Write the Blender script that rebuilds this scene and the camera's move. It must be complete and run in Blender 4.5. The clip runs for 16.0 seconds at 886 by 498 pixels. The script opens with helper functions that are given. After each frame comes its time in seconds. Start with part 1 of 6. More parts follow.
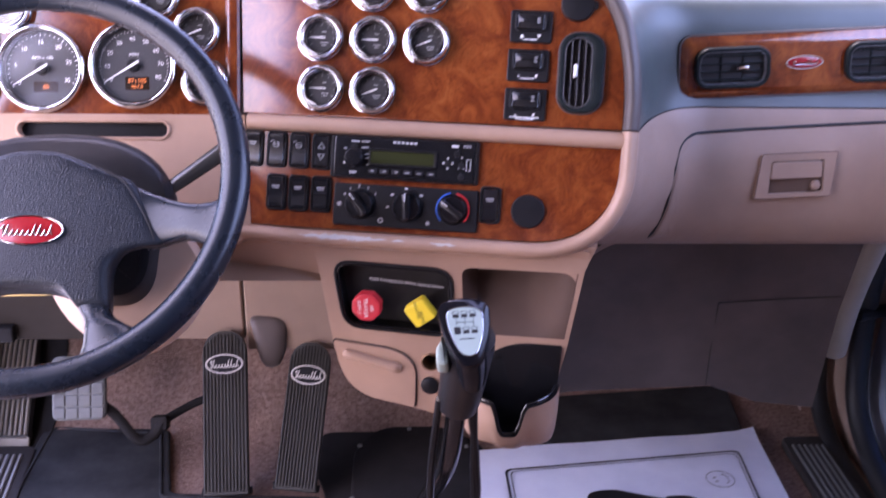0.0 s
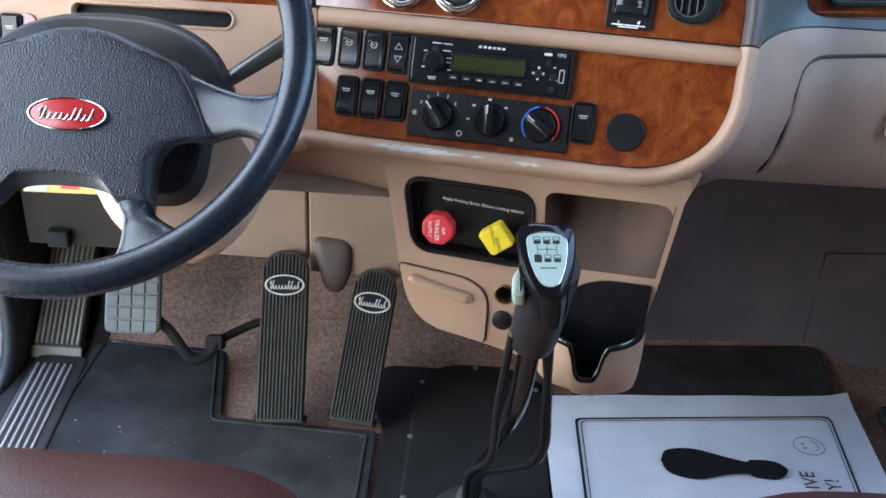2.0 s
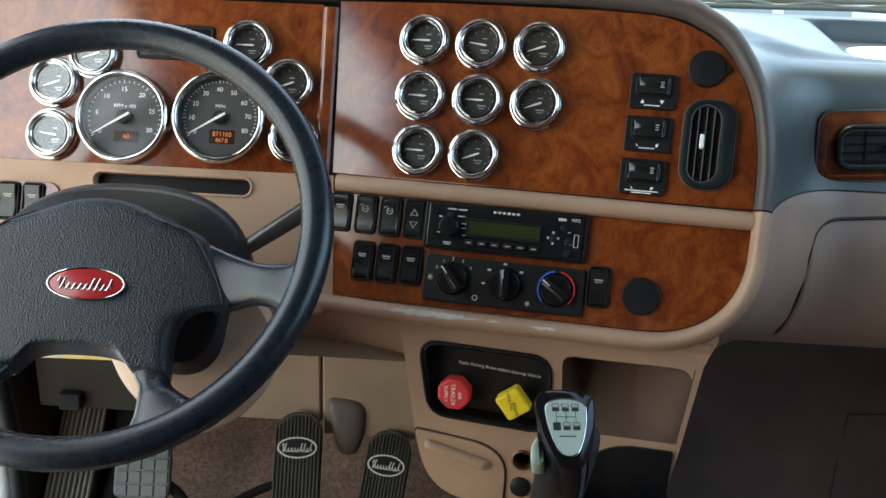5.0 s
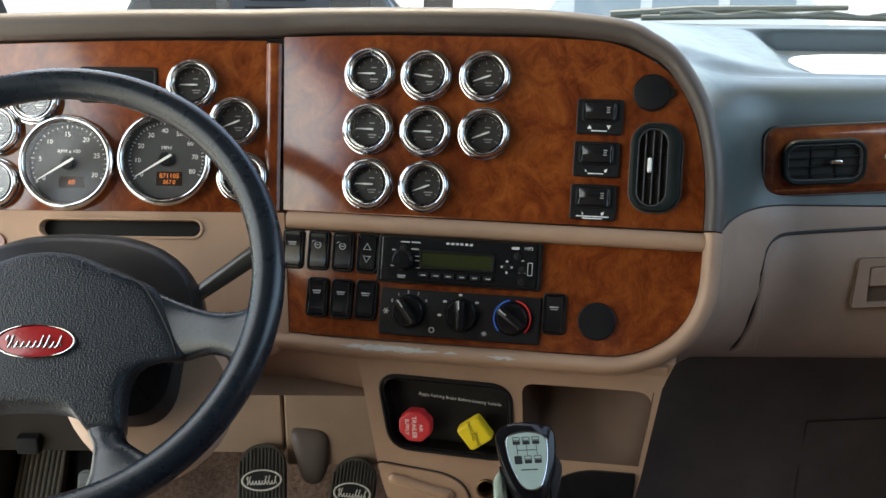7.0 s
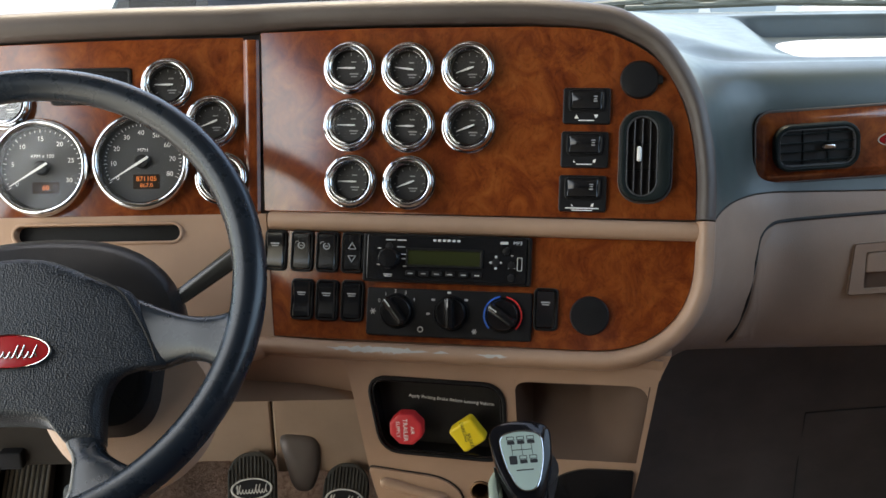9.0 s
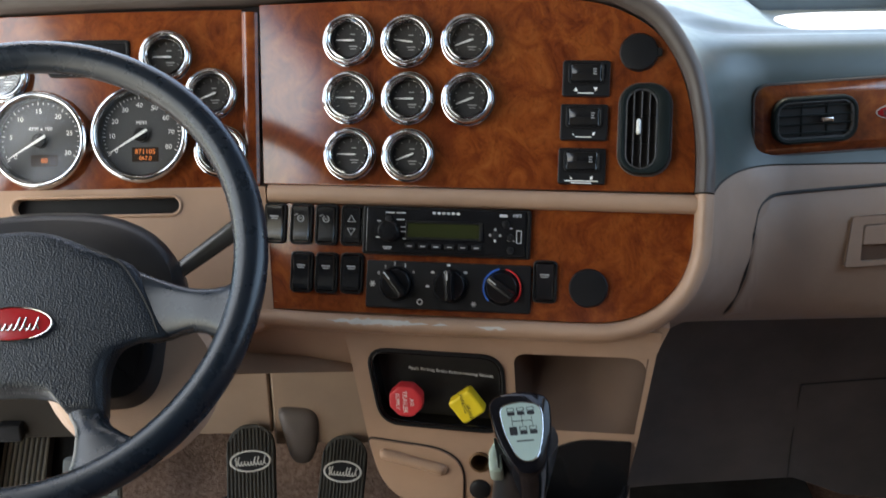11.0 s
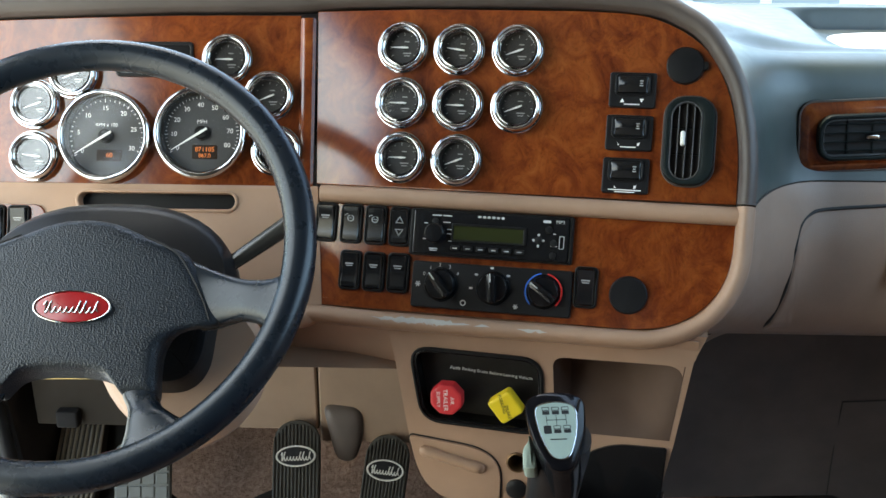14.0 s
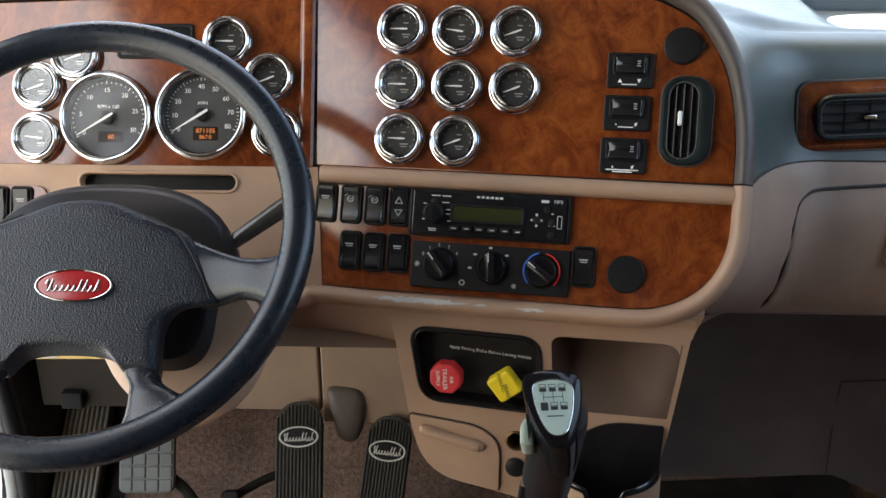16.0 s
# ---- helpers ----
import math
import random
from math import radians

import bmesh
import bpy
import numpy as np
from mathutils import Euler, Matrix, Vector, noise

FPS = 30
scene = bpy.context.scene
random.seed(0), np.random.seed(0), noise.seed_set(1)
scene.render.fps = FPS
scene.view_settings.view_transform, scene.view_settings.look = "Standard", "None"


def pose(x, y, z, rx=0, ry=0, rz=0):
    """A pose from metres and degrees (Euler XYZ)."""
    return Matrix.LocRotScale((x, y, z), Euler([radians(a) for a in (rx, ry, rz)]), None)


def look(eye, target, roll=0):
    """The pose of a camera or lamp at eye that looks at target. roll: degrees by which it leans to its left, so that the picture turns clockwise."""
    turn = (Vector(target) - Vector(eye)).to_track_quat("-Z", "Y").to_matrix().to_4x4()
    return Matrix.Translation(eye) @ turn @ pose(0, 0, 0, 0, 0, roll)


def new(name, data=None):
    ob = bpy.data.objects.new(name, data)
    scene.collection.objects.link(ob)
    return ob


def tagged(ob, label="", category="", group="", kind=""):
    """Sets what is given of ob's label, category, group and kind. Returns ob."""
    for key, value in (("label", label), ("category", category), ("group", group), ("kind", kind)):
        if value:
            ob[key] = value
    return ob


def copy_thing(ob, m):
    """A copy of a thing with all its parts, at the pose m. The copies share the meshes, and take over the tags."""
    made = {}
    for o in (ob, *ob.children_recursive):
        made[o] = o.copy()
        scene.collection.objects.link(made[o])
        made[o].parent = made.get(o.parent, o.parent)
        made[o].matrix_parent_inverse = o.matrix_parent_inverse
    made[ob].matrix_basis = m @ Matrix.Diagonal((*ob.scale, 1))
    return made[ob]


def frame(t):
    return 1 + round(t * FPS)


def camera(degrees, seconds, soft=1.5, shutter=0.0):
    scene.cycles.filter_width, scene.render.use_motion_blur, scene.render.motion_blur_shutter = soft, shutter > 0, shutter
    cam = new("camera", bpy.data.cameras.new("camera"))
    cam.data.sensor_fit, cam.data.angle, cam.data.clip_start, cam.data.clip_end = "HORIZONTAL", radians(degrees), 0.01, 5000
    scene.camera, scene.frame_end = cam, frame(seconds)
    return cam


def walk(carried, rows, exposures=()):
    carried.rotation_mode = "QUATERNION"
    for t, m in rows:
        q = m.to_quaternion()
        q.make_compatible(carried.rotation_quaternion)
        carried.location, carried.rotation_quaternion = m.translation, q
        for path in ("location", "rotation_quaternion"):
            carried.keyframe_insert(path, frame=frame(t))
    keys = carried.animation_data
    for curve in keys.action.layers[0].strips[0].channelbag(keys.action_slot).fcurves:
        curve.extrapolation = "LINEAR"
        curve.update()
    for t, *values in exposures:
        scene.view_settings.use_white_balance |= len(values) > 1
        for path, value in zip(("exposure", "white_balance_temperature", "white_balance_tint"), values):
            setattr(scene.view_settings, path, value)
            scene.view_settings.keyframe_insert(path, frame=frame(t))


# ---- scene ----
cam = camera(44.0, 16.0, 1.5, 0.5)

# seconds, eye, target, roll
PATH = [
    (0, (0.1071, -0.0814, 1.1456), (0.1867, 1.3044, 0.5772), 1.28),
    (0.5, (0.1020, -0.0400, 1.1231), (0.1390, 1.3253, 0.5031), 0.83),
    (1, (0.0953, -0.0135, 1.0993), (0.1167, 1.3509, 0.4764), 1.10),
    (1.5, (0.0895, 0.0099, 1.0828), (0.1007, 1.3757, 0.4627), 2.21),
    (2, (0.1083, 0.0322, 1.0668), (0.0884, 1.3878, 0.4249), 3.27),
    (2.5, (0.1113, 0.0434, 1.0641), (0.0742, 1.3943, 0.4131), 3.17),
    (3, (0.1056, 0.0484, 1.0636), (0.0586, 1.4256, 0.4710), 3.01),
    (3.5, (0.1026, 0.0509, 1.0630), (0.0481, 1.4457, 0.5139), 2.89),
    (4, (0.1068, 0.0446, 1.0662), (0.0465, 1.4528, 0.5530), 2.72),
    (4.5, (0.1072, 0.0380, 1.0701), (0.0499, 1.4593, 0.5941), 2.64),
    (5, (0.1017, 0.0413, 1.0798), (0.0548, 1.4709, 0.6281), 2.57),
    (7.5, (0.1104, 0.0587, 1.1123), (0.1296, 1.4916, 0.6690), 0.12),
    (8, (0.1116, 0.0650, 1.1057), (0.1355, 1.5013, 0.6739), -0.35),
    (10.5, (0.1039, 0.1002, 1.0913), (0.1267, 1.5269, 0.6287), -0.89),
    (11, (0.1030, 0.0796, 1.0937), (0.1345, 1.5018, 0.6182), -0.70),
    (11.5, (0.1309, 0.0520, 1.0838), (0.2393, 1.4426, 0.5319), 0.18),
    (12, (0.1414, 0.0313, 1.0731), (0.3140, 1.3925, 0.4670), 0.78),
    (12.5, (0.1434, 0.0289, 1.0717), (0.2686, 1.3944, 0.4637), 0.32),
    (13, (0.1245, 0.0338, 1.0771), (0.1316, 1.4258, 0.5182), -0.53),
    (13.5, (0.1263, 0.0379, 1.0814), (0.0666, 1.4526, 0.5864), -0.35),
    (14, (0.1159, 0.0435, 1.0923), (0.0704, 1.4713, 0.6349), 0.29),
    (14.5, (0.1120, 0.0403, 1.0874), (0.0721, 1.4685, 0.6306), 0.27),
    (15, (0.1038, 0.0343, 1.0748), (0.0741, 1.4605, 0.6110), 0.36),
    (15.5, (0.1226, 0.0330, 1.0787), (0.0716, 1.4562, 0.6078), 0.11),
    (16, (0.1249, 0.0329, 1.0878), (0.0707, 1.4548, 0.6131), 0.09),
]
# seconds, stops, kelvin, tint
EXPOSURE = [
    (0.0, 3.37, 6430, 47), (0.5, 3.29, 6370, 33), (1.0, 3.12, 6280, 11), (1.5, 3.44, 6400, 7), (2.5, 3.39, 6330, 3), (3.5, 3.27, 6790, -3),
    (5.0, 2.49, 7370, 0), (7.5, 2.36, 7880, 4), (10.5, 2.37, 7860, 7), (11.2, 2.68, 7310, 6), (12.0, 3.88, 6810, 4), (12.5, 3.95, 6610, 3),
    (13.5, 3.09, 7140, 0), (14.0, 2.72, 7290, -1), (14.5, 2.39, 7730, 5), (16.0, 2.46, 7870, 8)]
walk(cam, [(t, look(e, g, r)) for t, e, g, r in PATH], exposures=EXPOSURE)

# ---- world and sun ----
SUN_FROM = Vector((-0.20, 0.44, 0.87)).normalized()
world = bpy.data.worlds.new("world")
scene.world = world
world.use_nodes = True
wn = world.node_tree.nodes
sky = wn.new("ShaderNodeTexSky")
sky.sky_type = "NISHITA"
sky.sun_disc = False
sky.ozone_density = 3.0
sky.sun_elevation = math.asin(SUN_FROM.z)
sky.sun_rotation = math.atan2(SUN_FROM.x, SUN_FROM.y)
wn["Background"].inputs["Strength"].default_value = 0.15
world.node_tree.links.new(sky.outputs["Color"], wn["Background"].inputs["Color"])
sun = new("sun", bpy.data.lights.new("sun", "SUN"))
sun.data.energy = 1.2
sun.data.angle = radians(0.5)
sun.data.color = (1.0, 0.92, 0.80)
sun.matrix_world = look(SUN_FROM * 10, (0, 0, 0))
# daylight through the open driver's doorway
doorway = new("doorway_daylight", bpy.data.lights.new("doorway_daylight", "AREA"))
doorway.data.shape = "RECTANGLE"
doorway.data.size, doorway.data.size_y = 1.12, 1.43
doorway.data.energy = 2.9
doorway.data.color = (1.0, 0.975, 0.895)
doorway.matrix_world = look((-0.74, 0.69, 0.925), (0.26, 0.69, 0.925))
# blue skylight through the passenger's side window
side_sky = new("passenger_window_daylight", bpy.data.lights.new("passenger_window_daylight", "AREA"))
side_sky.data.shape = "RECTANGLE"
side_sky.data.size, side_sky.data.size_y = 1.05, 0.60
side_sky.data.energy = 1.0
side_sky.data.color = (0.50, 0.71, 1.0)
side_sky.matrix_world = look((1.08, 0.88, 1.30), (0.3, 0.95, 0.90))

# ---- materials ----
def shader(name, color=(0.5, 0.5, 0.5), rough=0.5, metal=0.0, coat=0.0, spec=0.5):
    m = bpy.data.materials.new(name)
    m.use_nodes = True
    b = m.node_tree.nodes["Principled BSDF"]
    b.inputs["Base Color"].default_value = (*color, 1)
    b.inputs["Roughness"].default_value = rough
    b.inputs["Metallic"].default_value = metal
    b.inputs["Coat Weight"].default_value = coat
    b.inputs["Coat Roughness"].default_value = 0.06
    b.inputs["Specular IOR Level"].default_value = spec
    return m, m.node_tree.nodes, m.node_tree.links, b


def noise_node(n, l, scale, detail=4.0, rough=0.55, warp=0.0, stretch=None):
    tc = n.new("ShaderNodeTexCoord")
    out = tc.outputs["Object"]
    if stretch:
        mp = n.new("ShaderNodeMapping")
        mp.inputs["Scale"].default_value = stretch
        l.new(out, mp.inputs["Vector"])
        out = mp.outputs["Vector"]
    t = n.new("ShaderNodeTexNoise")
    t.inputs["Scale"].default_value = scale
    t.inputs["Detail"].default_value = detail
    t.inputs["Roughness"].default_value = rough
    t.inputs["Distortion"].default_value = warp
    l.new(out, t.inputs["Vector"])
    return t


def ramp(n, l, src, stops):
    r = n.new("ShaderNodeValToRGB")
    e = r.color_ramp.elements
    while len(e) < len(stops):
        e.new(0.5)
    for k, (p, c) in enumerate(stops):
        e[k].position = p
        e[k].color = (*c, 1)
    l.new(src, r.inputs["Fac"])
    return r


def mix_color(n, l, fac, a, b, mode="MIX"):
    m = n.new("ShaderNodeMix")
    m.data_type = "RGBA"
    m.blend_type = mode
    for key, v in ((0, fac), (6, a), (7, b)):
        if isinstance(v, (int, float)):
            m.inputs[key].default_value = v
        elif isinstance(v, tuple):
            m.inputs[key].default_value = (*v, 1)
        else:
            l.new(v, m.inputs[key])
    return m.outputs[2]


def bump(n, l, b, src, strength, distance):
    k = n.new("ShaderNodeBump")
    k.inputs["Strength"].default_value = strength
    k.inputs["Distance"].default_value = distance
    l.new(src, k.inputs["Height"])
    l.new(k.outputs["Normal"], b.inputs["Normal"])


def vinyl(name, color, rough=0.5, grain=900.0, depth=0.0004, vary=0.12, spec=0.4):
    """Moulded, fine-grained plastic or vinyl with faint smudges."""
    m, n, l, b = shader(name, color, rough, spec=spec)
    big = noise_node(n, l, 9.0, 5.0, 0.6)
    dark = tuple(c * (1 - vary) for c in color)
    light = tuple(min(1, c * (1 + vary)) for c in color)
    r = ramp(n, l, big.outputs["Fac"], [(0.3, dark), (0.7, light)])
    l.new(r.outputs["Color"], b.inputs["Base Color"])
    mid = noise_node(n, l, 40.0, 4.0, 0.65)
    rr = n.new("ShaderNodeMapRange")
    rr.inputs["To Min"].default_value = max(0.02, rough - 0.08)
    rr.inputs["To Max"].default_value = min(1, rough + 0.1)
    l.new(mid.outputs["Fac"], rr.inputs["Value"])
    l.new(rr.outputs["Result"], b.inputs["Roughness"])
    v = n.new("ShaderNodeTexVoronoi")
    v.inputs["Scale"].default_value = grain
    tc = n.new("ShaderNodeTexCoord")
    l.new(tc.outputs["Object"], v.inputs["Vector"])
    bump(n, l, b, v.outputs["Distance"], 0.35, depth)
    return m


def burl():
    """Lacquered orange-brown burl veneer."""
    m, n, l, b = shader("burl_wood", (0.25, 0.08, 0.025), 0.45, coat=1.0, spec=0.04)
    b.inputs["Coat IOR"].default_value = 1.75
    b.inputs["Coat Roughness"].default_value = 0.11
    a = noise_node(n, l, 22.0, 6.0, 0.62, 1.4, (1.3, 1.0, 1.0))
    c = noise_node(n, l, 70.0, 6.0, 0.7, 2.2, (1.4, 1.0, 1.0))
    big = noise_node(n, l, 5.0, 3.0, 0.5, 0.5)
    base = ramp(n, l, a.outputs["Fac"], [(0.25, (0.086, 0.0135, 0.0036)), (0.42, (0.158, 0.032, 0.008)), (0.55, (0.228, 0.053, 0.012)), (0.75, (0.315, 0.092, 0.022))])
    fine = ramp(n, l, c.outputs["Fac"], [(0.3, (0.35, 0.28, 0.24)), (0.5, (0.95, 0.93, 0.9)), (0.75, (1, 1, 1))])
    broad = ramp(n, l, big.outputs["Fac"], [(0.3, (0.72, 0.66, 0.62)), (0.7, (1, 1, 1))])
    x = mix_color(n, l, 0.5, base.outputs["Color"], fine.outputs["Color"], "MULTIPLY")
    y = mix_color(n, l, 0.8, x, broad.outputs["Color"], "MULTIPLY")
    l.new(y, b.inputs["Base Color"])
    return m


def fuzzy(name, colors, scale, depth):
    """Cut-pile carpet."""
    m, n, l, b = shader(name, colors[0], 0.95, spec=0.1)
    f1 = noise_node(n, l, scale, 6.0, 0.75)
    f2 = noise_node(n, l, 14.0, 4.0, 0.6)
    r = ramp(n, l, f1.outputs["Fac"], [(0.3, colors[0]), (0.55, colors[1]), (0.75, colors[2])])
    r2 = ramp(n, l, f2.outputs["Fac"], [(0.3, (0.65, 0.65, 0.65)), (0.7, (1, 1, 1))])
    l.new(mix_color(n, l, 0.8, r.outputs["Color"], r2.outputs["Color"], "MULTIPLY"), b.inputs["Base Color"])
    bump(n, l, b, f1.outputs["Fac"], 0.9, depth)
    return m


def thin_glass(name, tint=(1, 1, 1), share=0.05, rough=0.0):
    m = bpy.data.materials.new(name)
    m.use_nodes = True
    n, l = m.node_tree.nodes, m.node_tree.links
    n.remove(n["Principled BSDF"])
    t = n.new("ShaderNodeBsdfTransparent")
    t.inputs["Color"].default_value = (*tint, 1)
    g = n.new("ShaderNodeBsdfGlossy")
    g.inputs["Roughness"].default_value = rough
    mx = n.new("ShaderNodeMixShader")
    mx.inputs["Fac"].default_value = share
    l.new(t.outputs["BSDF"], mx.inputs[1])
    l.new(g.outputs["BSDF"], mx.inputs[2])
    l.new(mx.outputs["Shader"], n["Material Output"].inputs["Surface"])
    return m


def glowing(name, color, strength):
    m, n, l, b = shader(name, color, 0.4)
    b.inputs["Emission Color"].default_value = (*color, 1)
    b.inputs["Emission Strength"].default_value = strength
    return m


BURL = burl()
BEIGE = vinyl("beige_vinyl", (0.355, 0.224, 0.152), 0.42)
TAUPE = vinyl("taupe_vinyl", (0.270, 0.190, 0.145), 0.42)
PAD = vinyl("grey_pad_vinyl", (0.046, 0.061, 0.059), 0.36, 900.0, 0.00015, 0.12, 0.5)
BROW = vinyl("brow_vinyl", (0.071, 0.056, 0.050), 0.48)
# knee panel vinyl with the shade left of the column put into its colour
PANEL_SHADE = vinyl("painted_shade_vinyl", (0.040, 0.032, 0.025), 0.8, spec=0.2)
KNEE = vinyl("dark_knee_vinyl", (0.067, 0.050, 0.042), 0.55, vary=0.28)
COLUMN_PANEL = vinyl("brown_taupe_vinyl", (0.285, 0.195, 0.138), 0.5)
# brown vinyl, its colour lowered further to carry the shade inside recesses
POCKET = vinyl("darkened_recess_vinyl", (0.090, 0.057, 0.041), 0.7, spec=0.2)
BLACK = vinyl("black_plastic", (0.011, 0.011, 0.012), 0.36, 1500.0, 0.0002, 0.2, 0.17)
GLOSS_BLACK = shader("gloss_black_plastic", (0.010, 0.010, 0.011), 0.14)[0]
# wheel blacks carry a blue cast that paints in skylight sheen
CHARCOAL = vinyl("charcoal_leather", (0.008, 0.013, 0.020), 0.31, 620.0, 0.0017, 0.25, 0.36)
RIM_SKIN = vinyl("steering_rim_skin", (0.007, 0.012, 0.019), 0.27, 1400.0, 0.00007, 0.10, 0.38)
CHROME = shader("chrome", (0.66, 0.67, 0.69), 0.05, 1.0)[0]
SILL_RIB = vinyl("dull_aluminium", (0.27, 0.26, 0.24), 0.4)
SILL_BASE = vinyl("brown_black_sill", (0.030, 0.025, 0.022), 0.7)
STALK = shader("gloss_black_lever", (0.035, 0.034, 0.030), 0.16, spec=0.6)[0]
MATTE_BLACK = vinyl("matt_black_rubber", (0.024, 0.022, 0.021), 0.85, 300.0, 0.0005, 0.3, 0.15)
KNOB_BLACK = shader("knob_black", (0.007, 0.007, 0.009), 0.10, spec=0.2)[0]
STEEL = vinyl("worn_steel", (0.52, 0.50, 0.45), 0.35)
DIAL = shader("dial_face", (0.014, 0.015, 0.016), 0.5)[0]
DIAL_GREY = shader("grey_dial_face", (0.038, 0.040, 0.042), 0.5)[0]
WHITE_INK = shader("white_ink", (0.85, 0.85, 0.82), 0.5)[0]
PALE_INK = shader("pale_print", (0.52, 0.52, 0.51), 0.5)[0]
GREY_INK = shader("grey_ink", (0.3, 0.3, 0.3), 0.5)[0]
BLACK_INK = shader("black_ink", (0.01, 0.01, 0.011), 0.6)[0]
JOINT = shader("dark_joint", (0.030, 0.023, 0.020), 0.8)[0]
ORANGE_LCD = glowing("orange_display_digits", (1.0, 0.25, 0.04), 0.036)
LCD = shader("display_glass", (0.03, 0.035, 0.012), 0.15)[0]
LCD_DARK = shader("dark_display", (0.025, 0.014, 0.008), 0.2)[0]
LENS = thin_glass("gauge_lens", (1, 1, 1), 0.07, 0.05)
BIG_LENS = thin_glass("large_gauge_lens", (1, 1, 1), 0.026, 0.16)
RED = vinyl("red_plastic", (0.66, 0.04, 0.05), 0.4)
YELLOW = vinyl("yellow_plastic", (0.88, 0.66, 0.035), 0.4)
EMBLEM_RED = shader("red_enamel", (0.28, 0.008, 0.012), 0.22, coat=0.6)[0]
CARPET = fuzzy("brown_carpet", [(0.21, 0.122, 0.088), (0.455, 0.292, 0.220), (0.63, 0.445, 0.345)], 120.0, 0.009)
RUBBER = vinyl("black_rubber", (0.038, 0.038, 0.037), 0.72, 500.0, 0.0004, 0.5, 0.2)
PEDAL = vinyl("pedal_rubber", (0.046, 0.043, 0.037), 0.62, 700.0, 0.0003, 0.3, 0.25)
REST_RIB = vinyl("worn_tan_rubber", (0.25, 0.215, 0.165), 0.6, 700.0, 0.0003, 0.3)
PEDAL_GREY = vinyl("worn_grey_rubber", (0.125, 0.128, 0.118), 0.6, 700.0, 0.0003, 0.25)
PAPER = vinyl("paper", (0.86, 0.88, 0.97), 0.8, 22.0, 0.004, 0.07)
MAROON = vinyl("maroon_leather", (0.035, 0.010, 0.010), 0.4, 500.0, 0.0006, 0.2)
SCUFF = vinyl("worn_pale_scuff", (0.40, 0.385, 0.355), 0.6, 300.0, 0.0006, 0.35)
BLUE = shader("blue_mark", (0.02, 0.12, 0.5), 0.4)[0]
RED_MARK = shader("red_mark", (0.6, 0.02, 0.02), 0.4)[0]
SILVER_LABEL = shader("silver_label", (0.40, 0.51, 0.455), 0.35, 0.2)[0]
SOCKET = shader("tarnished_socket", (0.16, 0.095, 0.05), 0.35, 0.8)[0]
GRIP_BLACK = vinyl("black_grip_rubber", (0.010, 0.010, 0.011), 0.30, 900.0, 0.0003, 0.2, 0.4)
GRIP = vinyl("pale_grip_vinyl", (0.34, 0.265, 0.20), 0.5)
GASKET = vinyl("door_gasket_rubber", (0.010, 0.010, 0.011), 0.5)
HEADLINER = vinyl("headliner_cloth", (0.115, 0.098, 0.080), 0.9)

SIDE_CLOTH = vinyl("dark_side_cloth", (0.055, 0.048, 0.042), 0.9, spec=0.1)

# ---- mesh helpers ----
def finish(name, bm, mat, sharp=35):
    bmesh.ops.recalc_face_normals(bm, faces=bm.faces)
    me = bpy.data.meshes.new(name)
    bm.to_mesh(me)
    bm.free()
    me.materials.append(mat)
    me.shade_smooth()
    me.set_sharp_from_angle(angle=radians(sharp))
    return me


def part(name, bm, mat, parent, label="", sharp=35):
    ob = new(name, finish(name, bm, mat, sharp))
    ob.parent = parent
    return tagged(ob, label)


def thing(name, m, label, category, group="", kind=""):
    ob = new(name)
    ob.empty_display_size = 0.05
    ob.matrix_world = m
    return tagged(ob, label, category, group, kind)


def solid(name, bm, mat, label, category="", group="", kind="", m=None, sharp=35):
    ob = new(name, finish(name, bm, mat, sharp))
    if m is not None:
        ob.matrix_world = m
    return tagged(ob, label, category, group, kind)


def rrect(w, h, r, cx=0.0, cy=0.0, n=5):
    pts = []
    for sx, sy, a0 in ((1, 1, 0), (-1, 1, 90), (-1, -1, 180), (1, -1, 270)):
        for k in range(n + 1):
            a = radians(a0 + 90 * k / n)
            pts.append((cx + sx * (w / 2 - r) + r * math.cos(a), cy + sy * (h / 2 - r) + r * math.sin(a)))
    return pts


def ellipse(a, b, cx=0.0, cy=0.0, n=32, turn=0.0):
    return [(cx + a * math.cos(2 * math.pi * k / n + turn), cy + b * math.sin(2 * math.pi * k / n + turn)) for k in range(n)]


def rounded(corners, n=6):
    """A polygon of (x, y, radius) corners with rounded corners."""
    out = []
    for k, (x, y, r) in enumerate(corners):
        p = Vector((x, y))
        a = Vector(corners[k - 1][:2]) - p
        b = Vector(corners[(k + 1) % len(corners)][:2]) - p
        if r <= 0:
            out.append((x, y))
            continue
        la, lb = min(r, a.length * 0.49), min(r, b.length * 0.49)
        s, e = p + a.normalized() * la, p + b.normalized() * lb
        for i in range(n + 1):
            u = i / n
            q = s * (1 - u) ** 2 + p * 2 * u * (1 - u) + e * u * u
            out.append((q.x, q.y))
    return out


def offset(pts, d):
    """The outline moved inwards by d (counter-clockwise outlines)."""
    area = sum(pts[k - 1][0] * pts[k][1] - pts[k][0] * pts[k - 1][1] for k in range(len(pts)))
    s = 1 if area > 0 else -1
    out = []
    for k, p in enumerate(pts):
        a, b = Vector(pts[k - 1]), Vector(pts[(k + 1) % len(pts)])
        t = b - a
        if t.length < 1e-9:
            out.append(p)
            continue
        t.normalize()
        out.append((p[0] - t.y * d * s, p[1] + t.x * d * s))
    return out


def ring(bm, pts, z, m=None):
    m = m or Matrix()
    return [bm.verts.new(m @ Vector((x, y, z))) for x, y in pts]


